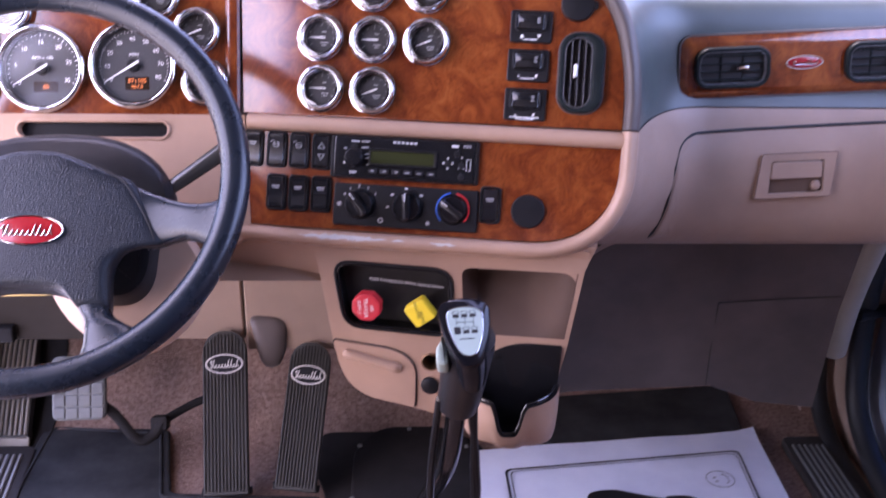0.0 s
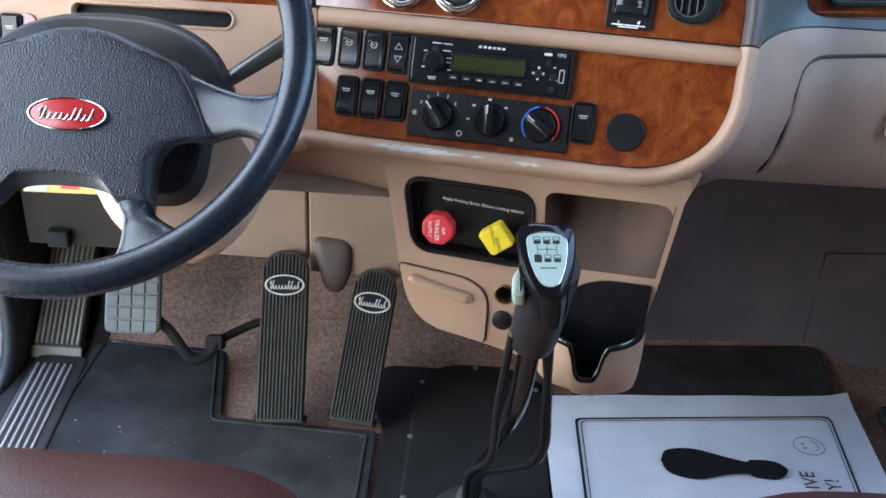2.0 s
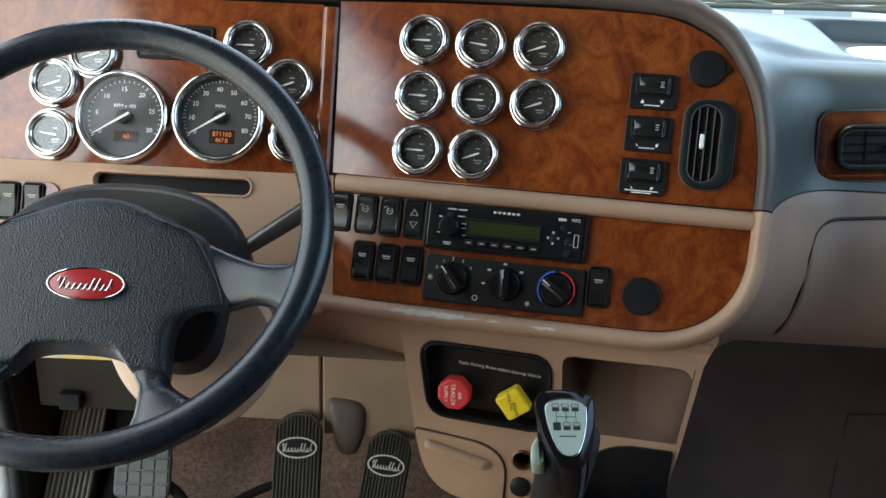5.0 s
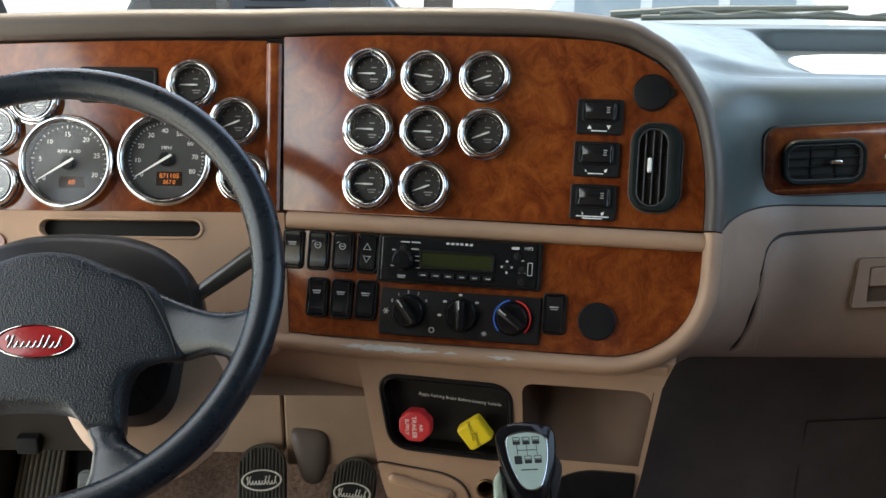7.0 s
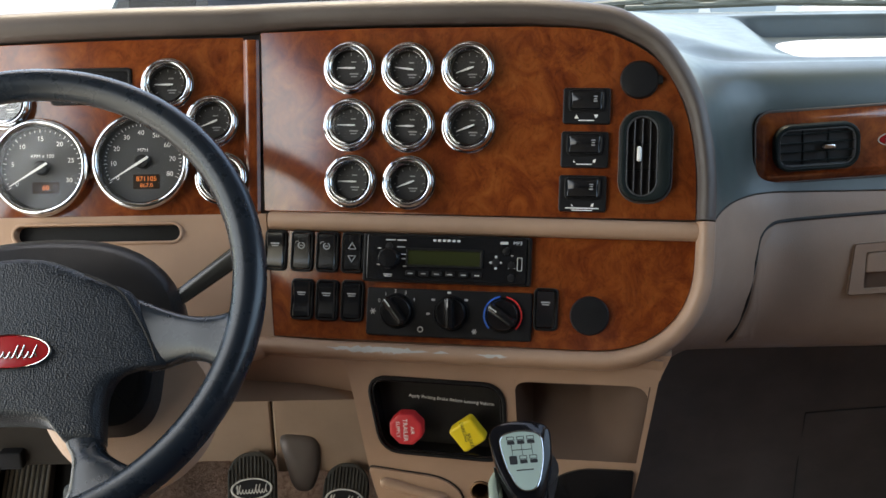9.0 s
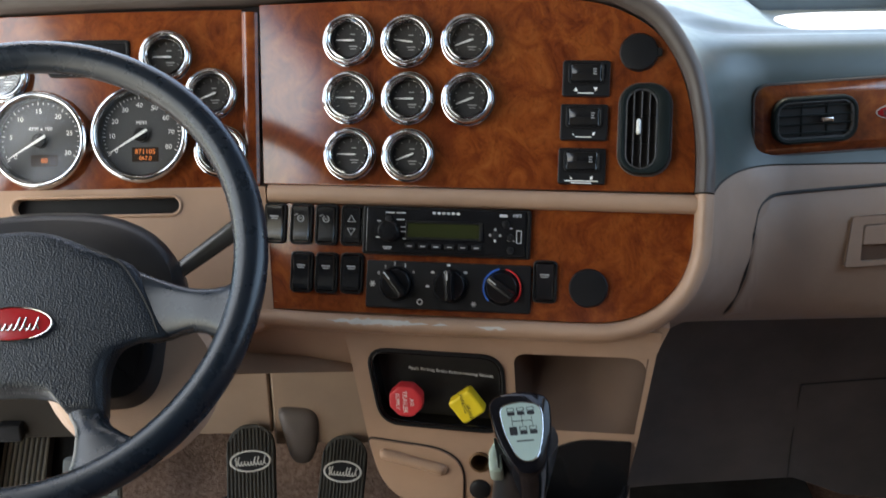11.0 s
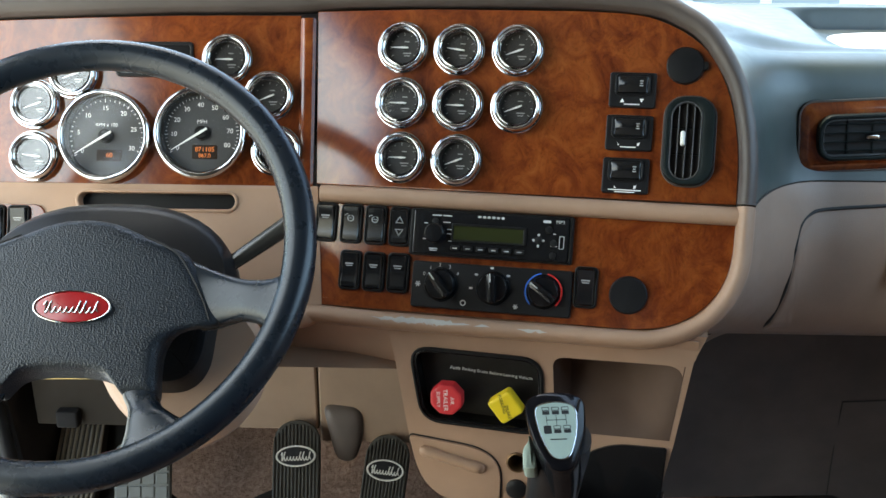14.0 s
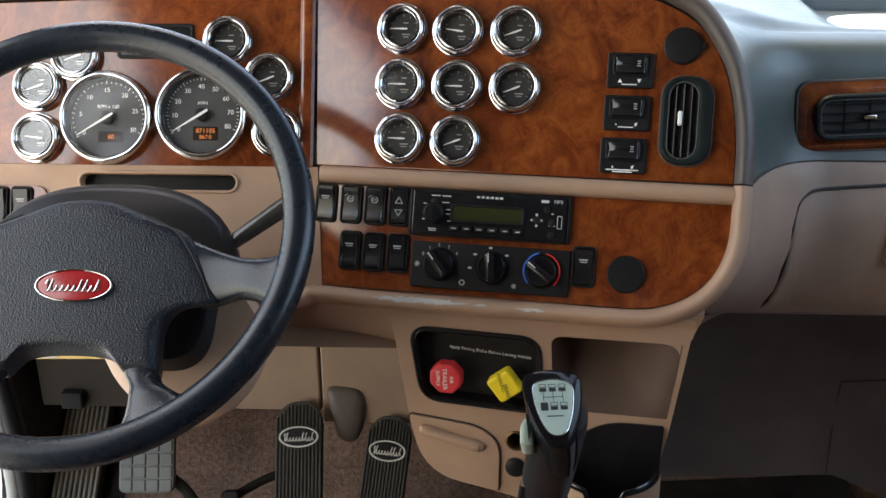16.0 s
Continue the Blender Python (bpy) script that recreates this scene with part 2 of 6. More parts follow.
def bridge(bm, a, b, closed=True):
    n = len(a)
    for k in range(n if closed else n - 1):
        q = [a[k], a[(k + 1) % n], b[(k + 1) % n], b[k]]
        try:
            bm.faces.new(q)
        except ValueError:
            pass


def prism(bm, pts, z0, z1, bev=0.0, m=None, back=True):
    """An outline pushed from z0 to z1, its front edge bevelled."""
    rings = [ring(bm, pts, z0, m)]
    if bev:
        for k in (0, 0.5, 1):
            a = k * math.pi / 2
            rings.append(ring(bm, offset(pts, bev * (1 - math.cos(a))) if k else pts, z1 - bev + bev * math.sin(a), m))
        # a narrow flat border keeps the face's shading flat
        rings.append(ring(bm, offset(pts, bev * 1.25), z1, m))
    else:
        rings.append(ring(bm, pts, z1, m))
    for a, b in zip(rings, rings[1:]):
        bridge(bm, a, b)
    bm.faces.new(rings[-1])
    if back:
        bm.faces.new(rings[0][::-1])
    return bm


def frame_prism(bm, outer, inner, z0, z1, bev=0.0, m=None):
    """A flat ring between two outlines with the same number of points."""
    rows = [ring(bm, outer, z0, m), ring(bm, outer, z1 - bev, m)]
    if bev:
        rows.append(ring(bm, offset(outer, bev * 0.3), z1 - bev * 0.3, m))
        rows.append(ring(bm, offset(outer, bev), z1, m))
        rows.append(ring(bm, offset(inner, -bev), z1, m))
        rows.append(ring(bm, offset(inner, -bev * 0.3), z1 - bev * 0.3, m))
    else:
        rows.append(ring(bm, inner, z1, m))
    rows += [ring(bm, inner, z1 - bev, m), ring(bm, inner, z0, m)] if bev else [ring(bm, inner, z0, m)]
    for a, b in zip(rows, rows[1:] + rows[:1]):
        bridge(bm, a, b)
    return bm


def lathe(bm, prof, n=32, m=None, cap0=False, cap1=False, sx=1.0, sy=1.0):
    rings = [ring(bm, [(r * sx * math.cos(2 * math.pi * k / n), r * sy * math.sin(2 * math.pi * k / n)) for k in range(n)], z, m) for r, z in prof]
    for a, b in zip(rings, rings[1:]):
        bridge(bm, a, b)
    if cap0:
        bm.faces.new(rings[0][::-1])
    if cap1:
        bm.faces.new(rings[-1])
    return bm


def spline(pts, steps=8):
    """A smooth line through points (Catmull-Rom)."""
    p = [Vector(q) for q in pts]
    p = [2 * p[0] - p[1]] + p + [2 * p[-1] - p[-2]]
    out = []
    for k in range(1, len(p) - 2):
        for i in range(steps):
            u = i / steps
            out.append(0.5 * (2 * p[k] + (p[k + 1] - p[k - 1]) * u + (2 * p[k - 1] - 5 * p[k] + 4 * p[k + 1] - p[k + 2]) * u * u + (3 * p[k] - p[k - 1] - 3 * p[k + 1] + p[k + 2]) * u ** 3))
    out.append(p[-2])
    return out


def tube(bm, pts, r, n=12, closed=False, flat=1.0, up=(0, 0, 1)):
    """A round bar along a line; r is one radius or one for each point."""
    pts = [Vector(p) for p in pts]
    rings = []
    for k, p in enumerate(pts):
        a = pts[k - 1] if (k or closed) else p
        b = pts[(k + 1) % len(pts)] if (k < len(pts) - 1 or closed) else p
        t = (b - a).normalized()
        side = t.cross(Vector(up))
        side = side.normalized() if side.length > 1e-4 else t.orthogonal().normalized()
        top = side.cross(t)
        rr = r[k] if isinstance(r, (list, tuple)) else r
        rings.append([bm.verts.new(p + side * rr * math.cos(2 * math.pi * i / n) + top * rr * flat * math.sin(2 * math.pi * i / n)) for i in range(n)])
    for a, b in zip(rings, rings[1:]):
        bridge(bm, a, b)
    if closed:
        bridge(bm, rings[-1], rings[0])
    else:
        bm.faces.new(rings[0][::-1])
        bm.faces.new(rings[-1])
    return bm


def box(bm, w, h, d, at=(0, 0, 0), bev=0.0, r=0.002, m=None):
    """A block w x h x d centred at a point, rounded on its outline and on its front (+z) edge."""
    mm = (m or Matrix()) @ Matrix.Translation(at)
    return prism(bm, rrect(w, h, min(r, w * 0.45, h * 0.45), n=3), -d / 2, d / 2, bev, mm)


def sheet(bm, rows, thick=None):
    """A surface through rows of points; thick: a vector for its other side."""
    g = [[bm.verts.new(p) for p in row] for row in rows]
    for a, b in zip(g, g[1:]):
        bridge(bm, a, b, closed=False)
    if thick is not None:
        t = Vector(thick)
        h = [[bm.verts.new(Vector(p) + t) for p in row] for row in rows]
        for a, b in zip(h, h[1:]):
            bridge(bm, a, b, closed=False)
        bridge(bm, g[0], h[0], False)
        bridge(bm, g[-1], h[-1], False)
        bridge(bm, [r[0] for r in g], [r[0] for r in h], False)
        bridge(bm, [r[-1] for r in g], [r[-1] for r in h], False)
    return bm


def squiggle(bm, x0, x1, base, low, tall, z, r, m=None):
    """A slanted wavy bar with a few tall strokes, standing in for script."""
    d = (x1 - x0) / 9
    pts = [(x0 - 0.2 * d, base + 0.6 * tall, z), (x0 + 0.25 * d, base + 0.95 * tall, z)]
    for k in range(9):
        x = x0 + d * k
        h = tall if k in (0, 5, 6, 8) else low
        pts += [(x + 0.15 * d, base, z), (x + 0.50 * d, base + 0.15 * h, z), (x + 0.72 * d + 0.15 * h, base + h, z), (x + 0.80 * d, base + 0.5 * h, z)]
    pts.append((x1 + 0.2 * d, base + 0.1 * low, z))
    m = m or Matrix()
    return tube(bm, [m @ p for p in spline(pts, 3)], r, 5)


FONT_MESH = {}


def lettering(bm, text, size, m, align="CENTER"):
    """Adds flat letters in the built-in font, size metres high, to a mesh."""
    key = (text, align)
    if key not in FONT_MESH:
        cu = bpy.data.curves.new("letters", "FONT")
        cu.body, cu.size, cu.align_x, cu.align_y, cu.resolution_u = text, 1.0, align, "CENTER", 3
        ob = bpy.data.objects.new("letters", cu)
        scene.collection.objects.link(ob)
        bpy.context.view_layer.update()
        me = bpy.data.meshes.new_from_object(ob.evaluated_get(bpy.context.evaluated_depsgraph_get()))
        FONT_MESH[key] = ([v.co.copy() for v in me.vertices], [tuple(p.vertices) for p in me.polygons])
        bpy.data.objects.remove(ob)
        bpy.data.meshes.remove(me)
        bpy.data.curves.remove(cu)
    vs, fs = FONT_MESH[key]
    made = [bm.verts.new(m @ (v * size)) for v in vs]
    for q in fs:
        try:
            bm.faces.new([made[i] for i in q])
        except ValueError:
            pass
    return bm


def at(x, y, z=0.0, turn=0.0):
    return Matrix.Translation((x, y, z)) @ Matrix.Rotation(radians(turn), 4, "Z")


def basis(o, x, y, z):
    m = Matrix((x, y, z)).transposed().to_4x4()
    m.translation = o
    return m


# Frames of the dashboard's faces: x to the right, y up along the face, z out towards the seats.
YAW, LEAN, CANT = radians(12), radians(20), radians(0.7)
_ux = Vector((math.cos(YAW), -math.sin(YAW), 0))
_uy = Vector((math.sin(LEAN) * math.sin(YAW), math.sin(LEAN) * math.cos(YAW), math.cos(LEAN)))
_px = _ux * math.cos(CANT) + _uy * math.sin(CANT)
_py = _uy * math.cos(CANT) - _ux * math.sin(CANT)
CENTRE = basis((-0.10, 1.30, 0.78), _px, _py, _px.cross(_py))
CLUSTER = basis((-0.0753, 1.2912, 0.7706), (1, 0, 0), (0, math.sin(LEAN), math.cos(LEAN)), (0, -math.cos(LEAN), math.sin(LEAN)))
CONSOLE = basis((0.133, 1.205, 0.0), _ux, (0, 0, 1), _ux.cross(Vector((0, 0, 1))))
WHEEL = pose(-0.261, 1.009, 0.776, 50, 0, 0)


def sweep(bm, pts, normals, sec, scale=None):
    """A moulding: a section of (across, out) points carried along a line; across points to the line's right, seen from the front."""
    pts = [Vector(p) for p in pts]
    rings = []
    for k, p in enumerate(pts):
        t = (pts[min(k + 1, len(pts) - 1)] - pts[max(k - 1, 0)]).normalized()
        nn = Vector(normals[k]).normalized()
        side = t.cross(nn).normalized()
        s = scale[k] if scale else 1.0
        rings.append([bm.verts.new(p + side * a * s + nn * b) for a, b in sec])
    for a, b in zip(rings, rings[1:]):
        bridge(bm, a, b)
    bm.faces.new(rings[0][::-1])
    bm.faces.new(rings[-1])
    return bm


def plate(bm, outer, holes, z0, z1, m=None):
    """A board with holes through it."""
    from mathutils.geometry import tessellate_polygon
    m = m or Matrix()
    loops = [list(outer)] + [list(h) for h in holes]
    flat = [p for lp in loops for p in lp]
    tris = tessellate_polygon([[Vector((x, y, 0)) for x, y in lp] for lp in loops])
    front = [bm.verts.new(m @ Vector((x, y, z1))) for x, y in flat]
    back = [bm.verts.new(m @ Vector((x, y, z0))) for x, y in flat]
    for t in tris:
        if len(set(t)) < 3:
            continue
        try:
            bm.faces.new([front[i] for i in t])
            bm.faces.new([back[i] for i in t[::-1]])
        except ValueError:
            pass
    k = 0
    for lp in loops:
        n = len(lp)
        bridge(bm, front[k:k + n], back[k:k + n])
        k += n
    return bm


def BM():
    return bmesh.new()

# ---- setting ----
bm = BM()
g = 900
sheet(bm, [[(-g, -g, -1.35), (g, -g, -1.35)], [(-g, g, -1.35), (g, g, -1.35)]])
CONCRETE = vinyl("pale_concrete", (0.42, 0.41, 0.39), 0.85, 30.0, 0.004, 0.15)
solid("ground", bm, CONCRETE, "pale sunlit concrete yard around the truck", "ground", kind="structure")

# floor with the toe board rising under the dash
bm = BM()
prof = [(-0.75, 0.0), (1.70, 0.0), (1.76, 0.006), (1.82, 0.05), (2.02, 0.34), (2.06, 0.46)]
sheet(bm, [[(x, y + (far if y > 1 else 0) * min(1, (2.075 - y) / 0.15), z) for x, far in ((-0.66, 0), (0.24, 0), (0.31, 0.16), (1.02, 0.16))] for y, z in prof], (0, 0.02, -0.06))
solid("floor", bm, CARPET, "brown cut-pile carpet on the cab floor and toe board", "floor", kind="structure")

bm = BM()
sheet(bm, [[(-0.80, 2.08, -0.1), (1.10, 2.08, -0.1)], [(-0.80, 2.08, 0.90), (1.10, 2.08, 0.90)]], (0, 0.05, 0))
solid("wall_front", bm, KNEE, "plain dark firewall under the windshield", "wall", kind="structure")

bm = BM()
sheet(bm, [[(-0.85, -0.75, -0.1), (1.12, -0.75, -0.1)], [(-0.85, -0.75, 1.80), (1.12, -0.75, 1.80)]], (0, -0.05, 0))
solid("wall_rear", bm, SIDE_CLOTH, "plain padded rear wall of the cab", "wall", kind="structure")

# unseen front header is brought down and forward to keep sun off the wheel
bm = BM()
sheet(bm, [[(-0.85, y, z), (1.12, y, z)] for y, z in [(-0.80, 1.80), (0.6, 1.80), (1.15, 1.77), (1.30, 1.72), (1.50, 1.54)]], (0, 0, 0.05))
solid("ceiling", bm, HEADLINER, "unseen beige cloth headliner, its front lowered to shade the wheel", "ceiling", kind="structure")


def side_wall(x, t, openings):
    """A cab side in the y-z plane with its door or window opening."""
    b = BM()
    outer = [(-0.80, -0.12), (2.10, -0.12), (2.10, 0.90), (2.02, 0.92), (1.50, 1.56), (1.30, 1.74), (-0.80, 1.82)]
    m = basis((x, 0, 0), (0, 1, 0), (0, 0, 1), (1, 0, 0))
    plate(b, outer, [rounded(w, 8) for w in openings], 0, t, m)
    return b


solid("wall_left", side_wall(-0.71, 0.06, [[(0.12, -0.03, 0.05), (1.56, -0.03, 0.08), (1.72, 0.06, 0.15), (1.58, 0.60, 0.3), (1.62, 1.02, 0.1), (1.22, 1.66, 0.1), (0.12, 1.68, 0.1)]]), SIDE_CLOTH,
      "cab side with the driver's door standing open", "wall", kind="structure")
PEEP = [(1.16, 0.040, 0.05), (1.63, 0.040, 0.10), (1.722, 0.13, 0.10), (1.64, 0.62, 0.06), (1.16, 0.62, 0.06)]
solid("wall_right", side_wall(1.0, 0.06, [[(0.30, 0.95, 0.05), (1.64, 0.95, 0.05), (1.22, 1.64, 0.08), (0.30, 1.68, 0.08)], PEEP]), TAUPE,
      "passenger side of the cab with its door shut", "wall", kind="structure")

# board that closes the dash from below the windshield
bm = BM()
sheet(bm, [[(-0.78, 1.46, 0.80), (1.02, 1.46, 0.80)], [(-0.78, 2.08, 0.80), (1.02, 2.08, 0.80)]], (0, 0, -0.02))
solid("bulkhead", bm, MATTE_BLACK, "plain dark board inside the dashboard", "wall", kind="structure")

# windshield
bm = BM()
sheet(bm, [[(x, 2.02 - 0.05 * abs(x - 0.13) ** 2, 0.93) for x in (-0.8, -0.4, 0.13, 0.6, 1.06)], [(x, 1.50, 1.54) for x in (-0.8, -0.4, 0.13, 0.6, 1.06)]], (0, 0.006, 0))
ws = solid("window_1", bm, thin_glass("windshield_glass"), "raked clear windshield", "window", kind="structure")
ws.visible_shadow = False

# ---- dashboard ----
def C(u, v, w=0.0):
    return CENTRE @ Vector((u, v, w))


def L(u, v, w=0.0):
    return CLUSTER @ Vector((u, v, w))


CN = CENTRE.to_3x3() @ Vector((0, 0, 1))
LN = CLUSTER.to_3x3() @ Vector((0, 0, 1))
dash = thing("dashboard", Matrix(), "truck dashboard in beige and grey vinyl with burl wood panels", "dashboard")

# upper wood panel of the centre stack
upper = [(0.028, -0.010), (0.506, -0.008)] + [(p.x, p.y) for p in spline([(0.507, 0.0, 0), (0.504, 0.06, 0), (0.489, 0.120, 0), (0.459, 0.166, 0), (0.402, 0.195, 0), (0.33, 0.201, 0)], 5)] + [(0.15, 0.200), (0.0125, 0.195)]
bm = BM()
prism(bm, upper, -0.008, 0.0, 0.0012)
part("upper_wood_panel", bm, BURL, dash, "glossy orange-brown burl veneer").matrix_local = CENTRE
lower = [(0.036, -0.031), (0.036, -0.151), (0.331, -0.151)] + [(0.392 + 0.115 * math.cos(a) ** 0.84, -0.044 - 0.107 * math.sin(a) ** 0.84) for a in [radians(90 - 90 * k / 20) for k in range(0, 20)]] + [(0.507, -0.030)]
bm = BM()
prism(bm, lower, -0.008, 0.0, 0.0012)
part("lower_wood_panel", bm, BURL, dash, "glossy orange-brown burl veneer").matrix_local = CENTRE

# divider strip between the wood panels
bm = BM()
sec = [(0.000, -0.006), (0.000, 0.004), (0.003, 0.009), (0.010, 0.0115), (0.017, 0.009), (0.020, 0.004), (0.020, -0.006)]
sec = sec[:1] + [(p.x, p.y) for p in spline([(a, b, 0) for a, b in sec[1:6]], 4)] + sec[6:]
pts = [C(0.036 + 0.474 * k / 8, -0.0105) for k in range(9)]
sweep(bm, pts, [CN] * 9, sec)
part("divider_strip", bm, BEIGE, dash, "beige vinyl strip between the wood panels")

# bezel round the panels: lower piece beige, upper piece taupe
SEC = [(0.0, -0.012), (0.0, 0.005), (0.003, 0.012), (0.009, 0.0155), (0.015, 0.013), (0.019, 0.006), (0.0205, -0.004), (0.0205, -0.04)]
SEC = SEC[:1] + [(p.x, p.y) for p in spline([(a, b, 0) for a, b in SEC[1:7]], 4)] + SEC[7:]
CORNER = [(0.392 + 0.115 * math.cos(a) ** 0.84, -0.045 - 0.107 * math.sin(a) ** 0.84) for a in [radians(90 * k / 10) for k in range(1, 10)]]
low = [C(*p) for p in [(0.507, -0.010), (0.507, -0.035)] + CORNER + [(0.37, -0.152), (0.331, -0.152), (0.20, -0.153), (0.10, -0.153), (0.036, -0.152)]]
lown = [CN] * len(low)
low += [L(*p) for p in [(-0.02, -0.150), (-0.10, -0.150), (-0.25, -0.150), (-0.45, -0.150)]]
lown += [LN] * 4
line = spline(low, 5)
nrm = [lown[min(k // 5, len(lown) - 1)].lerp(lown[min(k // 5 + 1, len(lown) - 1)], (k % 5) / 5) for k in range(len(line))]
bm = BM()
sweep(bm, line, nrm, [(-a, b) for a, b in SEC][::-1])
part("lower_bezel", bm, BEIGE, dash, "rounded beige vinyl edge with a scuffed lip", 65)
rnd_s = random.Random(4)
for u0, u1, wide in ((0.112, 0.228, 0.0078), (0.232, 0.250, 0.003), (0.280, 0.314, 0.0042)):
    bm = BM()
    rows = []
    n = int((u1 - u0) / 0.004)
    for k in range(n + 1):
        u = u0 + (u1 - u0) * k / n
        p = C(u, -0.1528)
        fade = min(1, 4 * k / n, 4 * (n - k) / n)
        w = wide * fade * rnd_s.uniform(0.35, 1.0) + 0.0002
        mid = 0.0075 + rnd_s.uniform(-0.001, 0.001)
        up_dir = CENTRE.to_3x3() @ Vector((0, 1, 0))
        rows.append([p - up_dir * a + CN * (0.0159 - 95 * (a - 0.009) ** 2) for a in (mid - w / 2, mid, mid + w / 2)])
    sheet(bm, rows)
    part("lip_scuff", bm, SCUFF, dash, "pale worn scuff")
up = [C(*p) for p in [(0.507, -0.008), (0.507, 0.03), (0.502, 0.075), (0.489, 0.122), (0.459, 0.168), (0.430, 0.187), (0.402, 0.197), (0.33, 0.203), (0.243, 0.204), (0.10, 0.202), (0.03, 0.198)]]
upn = [CN] * len(up)
up += [L(*p) for p in [(-0.03, 0.2045), (-0.174, 0.2025), (-0.375, 0.1945), (-0.48, 0.1885)]]
upn += [LN] * 4
line = spline(up, 5)
nrm = [upn[min(k // 5, len(upn) - 1)].lerp(upn[min(k // 5 + 1, len(upn) - 1)], (k % 5) / 5) for k in range(len(line))]
scl = [1.0 + 0.45 * min(1, max(0, (k - 12) / 25)) + 0.2 * min(1, max(0, (k - 46) / 8)) for k in range(len(line))]
bm = BM()
sweep(bm, line, nrm, SEC, scl)
part("upper_bezel", bm, BROW, dash, "taupe vinyl brow over the gauges", 65)

# dash top running forward to the windshield
bm = BM()
rows = []
edge = [p + (nrm[k].cross(Vector((0, 0, 1)))) * 0 + Vector((0, 0, 0.026 * scl[k] / 1.45)) + nrm[k] * -0.012 for k, p in enumerate(line) if k >= 20]
for u, dz in ((0.0, 0.0), (0.06, 0.004), (0.15, 0.004), (0.4, 0.0), (1.0, -0.01)):
    row = []
    for k, p in enumerate(edge):
        far = Vector((p.x, 2.05, 0.922))
        q = p.lerp(far, u)
        q.z += dz
        row.append(q)
    rows.append(row)
sheet(bm, rows, (0, 0, -0.02))
part("dash_top", bm, PAD, dash, "grey vinyl dash top below the windshield")

# cluster panel in front of the driver
bm = BM()
lw = [(-0.50, -0.003), (-0.020, -0.003), (-0.020, 0.200)] + [(-0.10, 0.2000), (-0.174, 0.1990), (-0.28, 0.1960), (-0.375, 0.1920), (-0.50, 0.185)]
prism(bm, lw, -0.008, 0.0, 0.001)
part("cluster_wood_panel", bm, BURL, dash, "glossy orange-brown burl veneer").matrix_local = CLUSTER
bm = BM()
sweep(bm, [L(-0.011, -0.004 + 0.2 * k / 6) for k in range(7)], [LN] * 7, [(-0.009, -0.006), (-0.009, 0.001), (-0.006, 0.005), (0, 0.0065), (0.006, 0.005), (0.009, 0.001), (0.009, -0.006)])
part("seam_moulding", bm, BURL, dash, "rounded burl moulding beside the panel joint")
bm = BM()
slot = rrect(0.186, 0.0185, 0.009, -0.186, -0.0225)
swp = rrect(0.12, 0.062, 0.012, -0.378, -0.060)
plate(bm, [(-0.52, -0.152), (0.012, -0.152), (0.004, -0.003), (-0.52, -0.003)], [slot], -0.010, 0.004, CLUSTER)
part("cluster_fascia", bm, BEIGE, dash, "beige vinyl fascia with a long slot")
bm = BM()
frame_prism(bm, rrect(0.194, 0.026, 0.013, -0.186, -0.0225), slot, 0.003, 0.0065, 0.0018, CLUSTER)
part("slot_lip", bm, BEIGE, dash)
bm = BM()
prism(bm, rrect(0.2, 0.03, 0.01, -0.186, -0.0225), -0.022, -0.012, 0, CLUSTER)
part("slot_back", bm, BLACK, dash, "black inside of the slot")
bm = BM()
prism(bm, swp, 0.004, 0.0065, 0.001, CLUSTER)
part("switch_wood_panel", bm, BURL, dash)

# lower fascia under the bezel
bm = BM()
K = CONSOLE


def KP(u, z, w=0.0):
    return K @ Vector((u, z, w))


sheet(bm, [[KP(-0.33, 0.650, 0.004), KP(-0.114, 0.645, 0.004), KP(-0.110, 0.645, 0.004), KP(0.10, 0.640, 0.004), KP(0.232, 0.635, 0.004)],
           [KP(-0.33, 0.615, -0.004), KP(-0.114, 0.61, -0.004), KP(-0.110, 0.61, -0.004), KP(0.10, 0.61, -0.004), KP(0.230, 0.61, -0.004)],
           [KP(-0.33, 0.557, -0.016), KP(-0.113, 0.562, -0.014), KP(-0.109, 0.600, -0.006), KP(0.10, 0.604, -0.005), KP(0.226, 0.606, -0.005)]], (0, 0.03, 0))
part("lower_fascia", bm, BEIGE, dash, "beige vinyl roll under the bezel")

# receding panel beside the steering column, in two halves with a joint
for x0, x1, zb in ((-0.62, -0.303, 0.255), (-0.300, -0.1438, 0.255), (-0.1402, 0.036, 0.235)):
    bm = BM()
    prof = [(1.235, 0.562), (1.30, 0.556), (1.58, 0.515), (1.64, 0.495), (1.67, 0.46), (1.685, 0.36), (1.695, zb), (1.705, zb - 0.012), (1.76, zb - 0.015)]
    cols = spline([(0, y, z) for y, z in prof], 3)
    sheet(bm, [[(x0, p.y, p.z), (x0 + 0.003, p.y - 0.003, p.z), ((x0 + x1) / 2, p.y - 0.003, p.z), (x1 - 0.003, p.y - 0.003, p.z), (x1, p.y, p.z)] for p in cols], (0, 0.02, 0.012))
    # the leftmost piece is coloured dark to paint the shade behind the wheel
    part("knee_panel", bm, COLUMN_PANEL if x1 > -0.3 else PANEL_SHADE, dash, "taupe knee panel beside the steering column" if x1 > -0.3 else "knee panel left of the steering column, shade painted into its brown")
LM = basis((-0.366, 1.226, 0.5535), (1, 0, 0.02), (0, 0.35, 0.937), (0, -0.937, 0.35))
bm = BM()
box(bm, 0.092, 0.018, 0.0012, (0, 0, 0), 0, 0.001, LM)
wl = part("warning_label", bm, shader("yellow_label", (0.45, 0.31, 0.09), 0.5)[0], dash, "yellow and white warning label with a red band")
